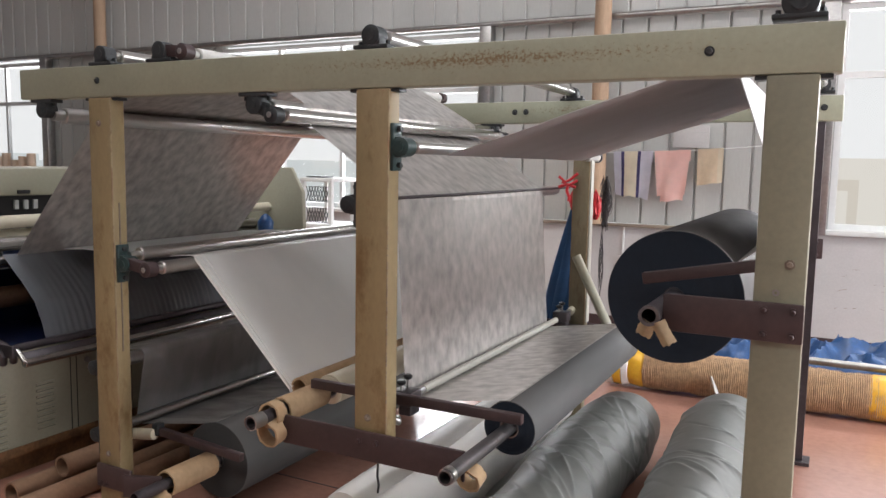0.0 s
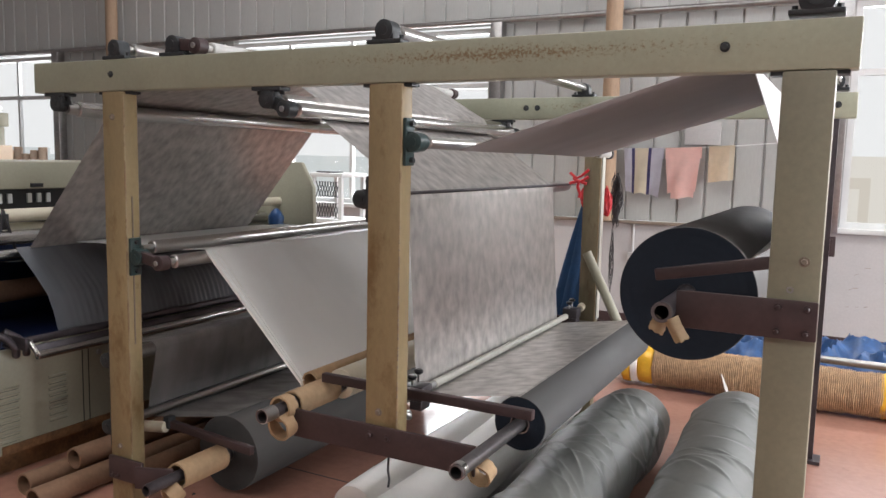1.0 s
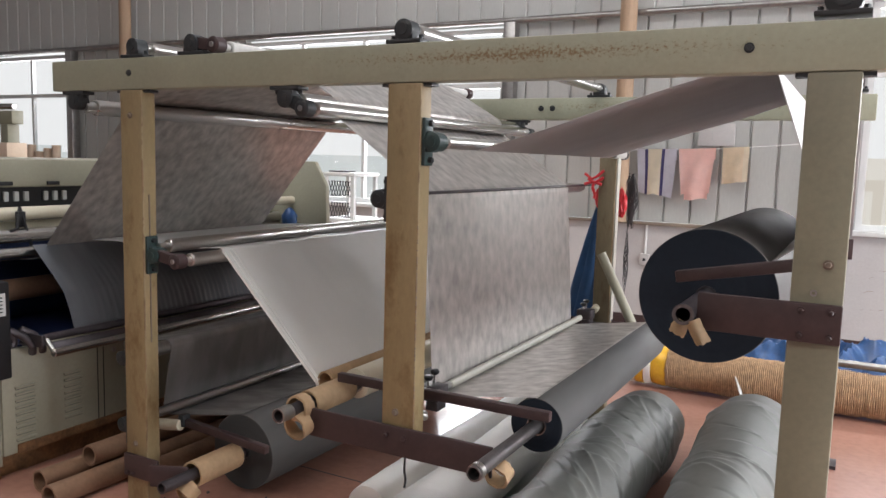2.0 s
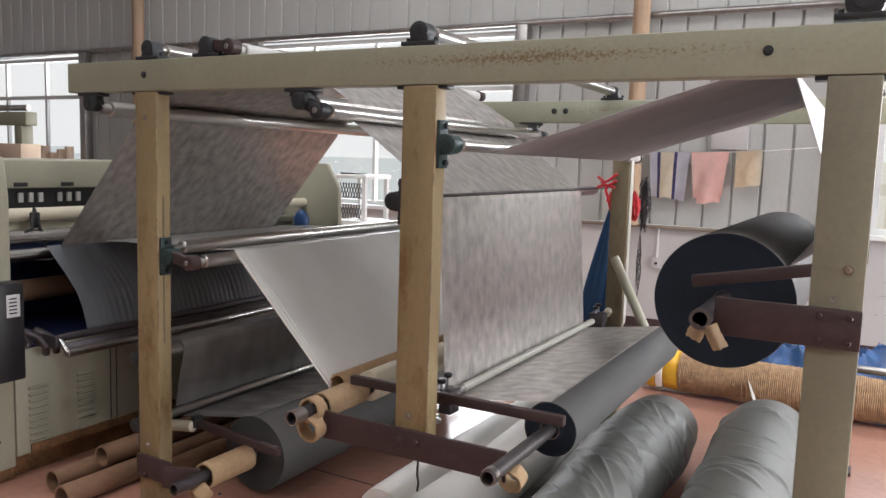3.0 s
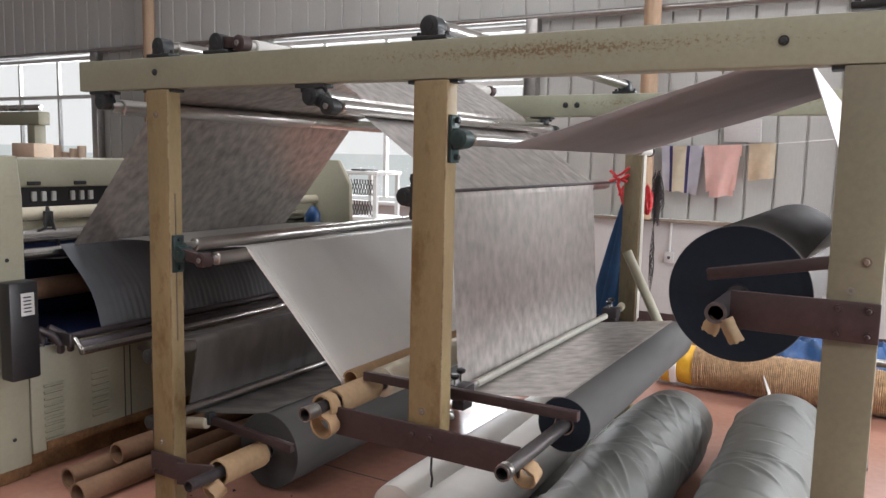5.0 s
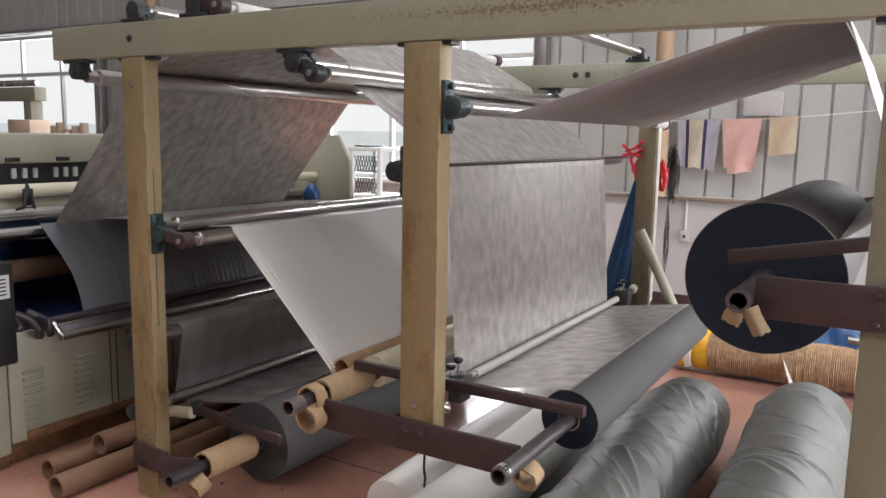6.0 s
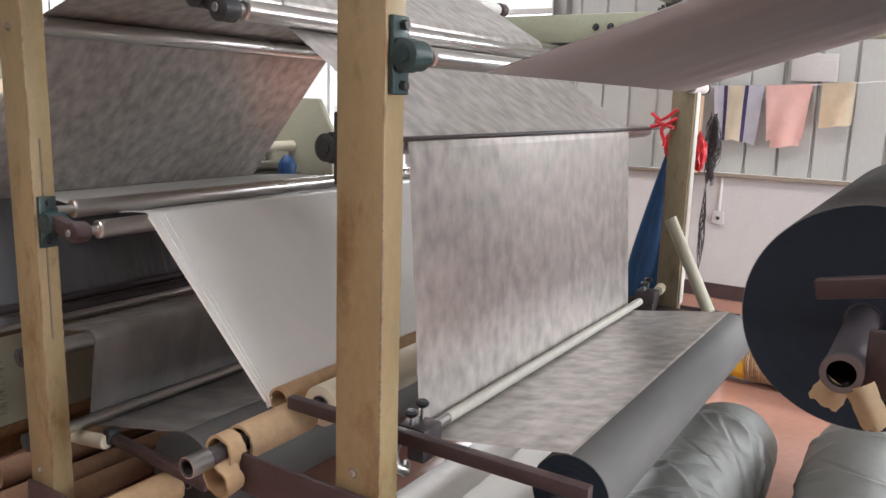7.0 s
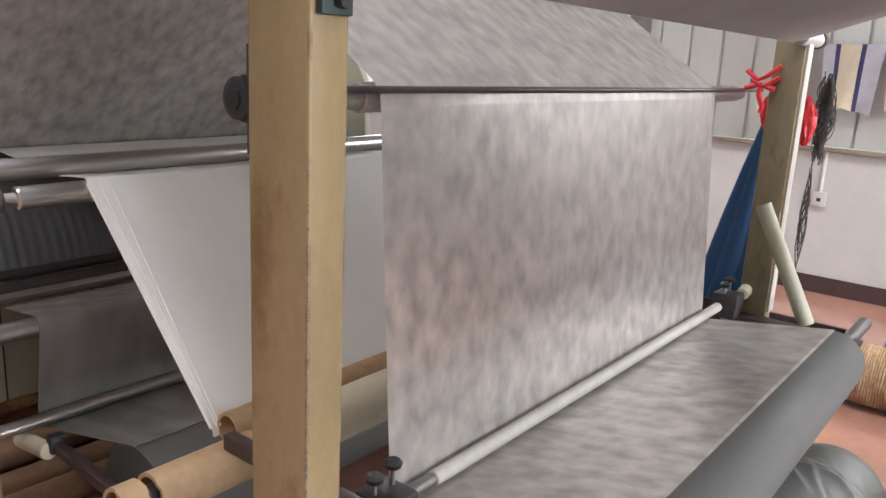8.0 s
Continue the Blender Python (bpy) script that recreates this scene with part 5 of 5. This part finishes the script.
towel(-1.83, -1.47, 0.42, ((0, 0.2, LILAC, "lilac_band"), (0.2, 0.08, INDIGO, "dark_stripe"), (0.28, 0.34, OATMEAL, "middle_band"), (0.62, 0.08, INDIGO, "dark_stripe"), (0.7, 0.3, LILAC, "lilac_band")), "lilac and cream striped towel on the clothes line", 0.3)
towel(-1.46, -1.145, 0.41, ((0, 1, PINK, "cloth"), (0.12, 0.8, PINK, "under_fold")), "pale pink towel folded over the clothes line", 2.0)
towel(-1.085, -0.872, 0.3, ((0, 0.8, SAND, "cloth"), (0.8, 0.2, OATMEAL, "hem")), "small beige towel on the clothes line", 4.1)
sign = thing("wall_notice", "faded white notice board on the wall cladding", "notice", (-1.155, NORTH - 0.04, 1.7))
part("board", box(bmesh.new(), -1.31, -1.005, NORTH - 0.045, NORTH - 0.031, 1.7, 1.895, 0.003), LIMEWASH, sign)
for a, b, c, d in ((-1.19, -1.03, 1.745, 1.75), (-1.19, -1.03, 1.83, 1.835), (-1.195, -1.19, 1.745, 1.835), (-1.03, -1.025, 1.745, 1.835), (-1.28, -1.1, 1.868, 1.876), (-1.29, -1.22, 1.72, 1.725)):
    part("print_bar", box(bmesh.new(), a, b, NORTH - 0.047, NORTH - 0.0455, c, d), SHEETMETAL, sign)
sock = thing("wall_socket", "white wall socket on a surface conduit", "socket", (-1.72, NORTH - 0.03, 0.6))
part("plate", box(bmesh.new(), -1.765, -1.68, NORTH - 0.07, NORTH - 0.031, 0.6, 0.7, 0.006), LIMEWASH, sock)
part("conduit", box(bmesh.new(), -1.73, -1.715, NORTH - 0.045, NORTH - 0.031, 0.7, 0.97), WHITE, sock)
part("slot", box(bmesh.new(), -1.735, -1.71, NORTH - 0.0715, NORTH - 0.0695, 0.635, 0.66), BLACK, sock)
solo("leaning_tube", pipe(bmesh.new(), (-1.075, 4.205, 0.622), (-1.275, 4.205, 1.01), 0.027, 0.021, 24), CREAM, "ivory plastic tube leaning on the far post", "tube", (-1.055, 4.2, 0.61))


def drape(name, x, y, z0, z1, w0, w1, mat, label, cat, seed, deep=0.05):
    """A cloth hung from one point: narrow at the top, in long folds below."""
    bm = bmesh.new()
    n, k = 30, 96
    rings = []
    for i in range(n + 1):
        f = i / n
        w = w0 + (w1 - w0) * f ** 0.8
        ring = []
        for j in range(k):
            a = 2 * math.pi * j / k
            fold = 1 + 0.42 * abs(math.sin(a * 3.5 + seed + f * 1.1)) * f ** 0.5 + 0.15 * noise.noise(Vector((a, f * 3, seed)))
            ring.append(bm.verts.new((x + 0.075 * (1 - f) + w * fold * math.cos(a), y + deep * (0.3 + 0.7 * f) * fold * math.sin(a), z1 + (z0 - z1) * f)))
        rings.append(ring)
    for a, b in zip(rings, rings[1:]):
        for j in range(k):
            bm.faces.new((a[j], b[j], b[(j + 1) % k], a[(j + 1) % k]))
    bm.faces.new(rings[0])
    bm.faces.new(rings[-1][::-1])
    return solo(name, bm, mat, label, cat, (x, y, z0))


drape("blue_jacket", -1.415, 4.4, 0.45, 1.29, 0.03, 0.12, DENIM, "blue work cloth hanging beside the far post", "work cloth", 1.0, 0.07)


def lump(name, x, y, z, r, h, mat, label, cat, seed):
    """A crumpled plastic bag with a knotted top."""
    bm = bmesh.new()
    bmesh.ops.create_icosphere(bm, subdivisions=4, radius=1.0)
    for v in bm.verts:
        c = v.co.copy()
        k = 1 + 0.45 * (0.5 - abs(noise.noise(c * 2.3 + Vector((seed, 0, 0))))) + 0.2 * (0.5 - abs(noise.noise(c * 5.5 + Vector((0, seed, 0)))))
        neck = 1.0 if c.z < 0.3 else max(0.22, 1 - (c.z - 0.3) * 1.25)
        v.co = Vector((x + c.x * r * k * neck, y + c.y * r * 0.7 * k * neck, z + c.z * h * k))
    return solo(name, bm, mat, label, cat, (x, y, z))


lump("red_bag", -1.345, 4.36, 1.33, 0.026, 0.06, RED, "red plastic bag tied to the far post", "plastic bag", 2.5)
lump("red_bag", -1.222, 4.37, 1.3, 0.03, 0.075, RED, "red plastic bag tied to the far post", "plastic bag", 4.5)
bm = strand(bmesh.new(), [(-1.4, 4.225, 1.46), (-1.36, 4.225, 1.43), (-1.33, 4.225, 1.445), (-1.29, 4.228, 1.48)], 0.008, 8)
strand(bm, [(-1.4, 4.225, 1.4), (-1.35, 4.226, 1.415), (-1.3, 4.226, 1.4)], 0.009, 8)
strand(bm, [(-1.345, 4.225, 1.42), (-1.35, 4.222, 1.38), (-1.335, 4.225, 1.34), (-1.34, 4.225, 1.32)], 0.009, 8)
strand(bm, [(-1.38, 4.225, 1.43), (-1.34, 4.222, 1.41), (-1.29, 4.226, 1.44)], 0.008, 8)
solo("red_ribbon", bm, RED, "red plastic ribbon tied round the far post", "ribbon", (-1.33, 4.3, 1.4))


def tangle(x, y, z0, z1, w, count, seed):
    """A hanging net: many thin crossing cords."""
    bm = bmesh.new()
    rnd = random.Random(seed)
    for _ in range(count):
        a, b, c = rnd.uniform(0, 6), rnd.uniform(2, 7), rnd.uniform(0.3, 1.0)
        top, low = z1 - rnd.uniform(0, 0.25) * (z1 - z0), z0 + rnd.uniform(0, 0.4) * (z1 - z0)
        strand(bm, [(x + w * c * math.sin(a + b * i / 8) * (0.4 + 0.6 * math.sin(math.pi * i / 8)), y + 0.6 * w * c * math.cos(a * 2 + b * i / 8), top + (low - top) * i / 8) for i in range(9)], 0.0019, 5)
    return solo("hanging_net", bm, NET, "tangled dark grey net hanging by the far post", "net", (x, y, z0))


tangle(-1.185, 4.45, 1.14, 1.47, 0.04, 60, 1)
tangle(-1.19, 4.42, 0.7, 1.16, 0.02, 12, 2)

# ---- beyond the machine ----
shelf = thing("wire_shelf", "white shelf unit with mesh baskets below the window", "shelf", (-4.14, 5.7, 0))
for x in (-4.3, -4.0):
    for y in (5.6, 5.95):
        part("leg", box(bmesh.new(), x, x + 0.035, y, y + 0.035, 0.001, 1.34), WHITE, shelf)
for z in (0.5, 0.93, 1.341):
    part("board", box(bmesh.new(), -4.31, -3.955, 5.59, 5.995, z, z + 0.035, 0.004), WHITE, shelf)
for z in (0.97, 1.16):
    bm = bmesh.new()
    for i in range(9):
        strand(bm, [(-4.26 + i * 0.03, 5.62, z), (-4.26 + i * 0.03 + 0.05, 5.62, z + 0.14)], 0.004, 4)
        strand(bm, [(-4.21 + i * 0.03, 5.625, z), (-4.26 + i * 0.03, 5.625, z + 0.14)], 0.004, 4)
    part("mesh_basket", bm, CAST, shelf, "dark wire mesh basket")
part("paper_stack", box(bmesh.new(), -4.28, -4.12, 5.65, 5.85, 1.377, 1.392, 0.003), CAST, shelf, "dark papers")
ff = thing("feed_frame", "pale green feed frame of a second machine", "machine frame", (-7.6, 4.6, 0))
for x in (-7.35, -9.2):
    part("post", box(bmesh.new(), x - 0.06, x + 0.06, 4.55, 4.67, 0.001, 1.74, 0.006), PAINT, ff)
part("beam", box(bmesh.new(), -9.4, -7.22, 4.55, 4.67, 1.742, 1.87, 0.006), PAINT, ff)
part("roller", cyl(bmesh.new(), (-9.4, 4.6, 1.91), (-7.25, 4.6, 1.91), 0.03, 20, 0.003), CHROME, ff)
part("body", box(bmesh.new(), -9.4, -6.6, 4.3, 4.54, 0.001, 1.42, 0.012), CREAM, ff)
solo("carton", box(bmesh.new(), -7.3, -6.95, 4.32, 4.52, 1.421, 1.56, 0.006), LITCARD, "brown cardboard carton on the far machine", "carton", (-7.1, 4.4, 1.42))
for i in range(8):
    x = -10.6 + i * 0.17
    h = 1.52 + 0.05 * math.sin(i * 2.1)
    solo("cardboard_tube", pipe(bmesh.new(), (x, 6.5 + 0.05 * (i % 2), 0.001), (x, 6.55, h), 0.055, 0.045, 20), LITCARD, "pale cardboard tube standing by the window", "cardboard tube", (x, 6.5, 0), group="standing tubes")


# ---- what turns and runs ----
def motions():
    for ob, rate in ROLLERS:
        base = ob.matrix_basis.copy()
        n = int(abs(math.degrees(rate)) * 8.0 / 75.0) + 1
        walk(ob, [(8.0 * i / n, base @ pose(0, 0, 0, 0, math.degrees(rate) * 8.0 * i / n, 0)) for i in range(n + 1)])
    base = W2.matrix_basis.copy()
    walk(W2, [(0.25 * i, base @ pose(0, 0, 0, 0, math.degrees(V / 0.098) * 0.25 * i, 0)) for i in range(33)])
    for ob, s in STRIPS:
        walk(ob, [(0.1 * i, strip_pose(s + V * 0.1 * i)) for i in range(81)])


motions()
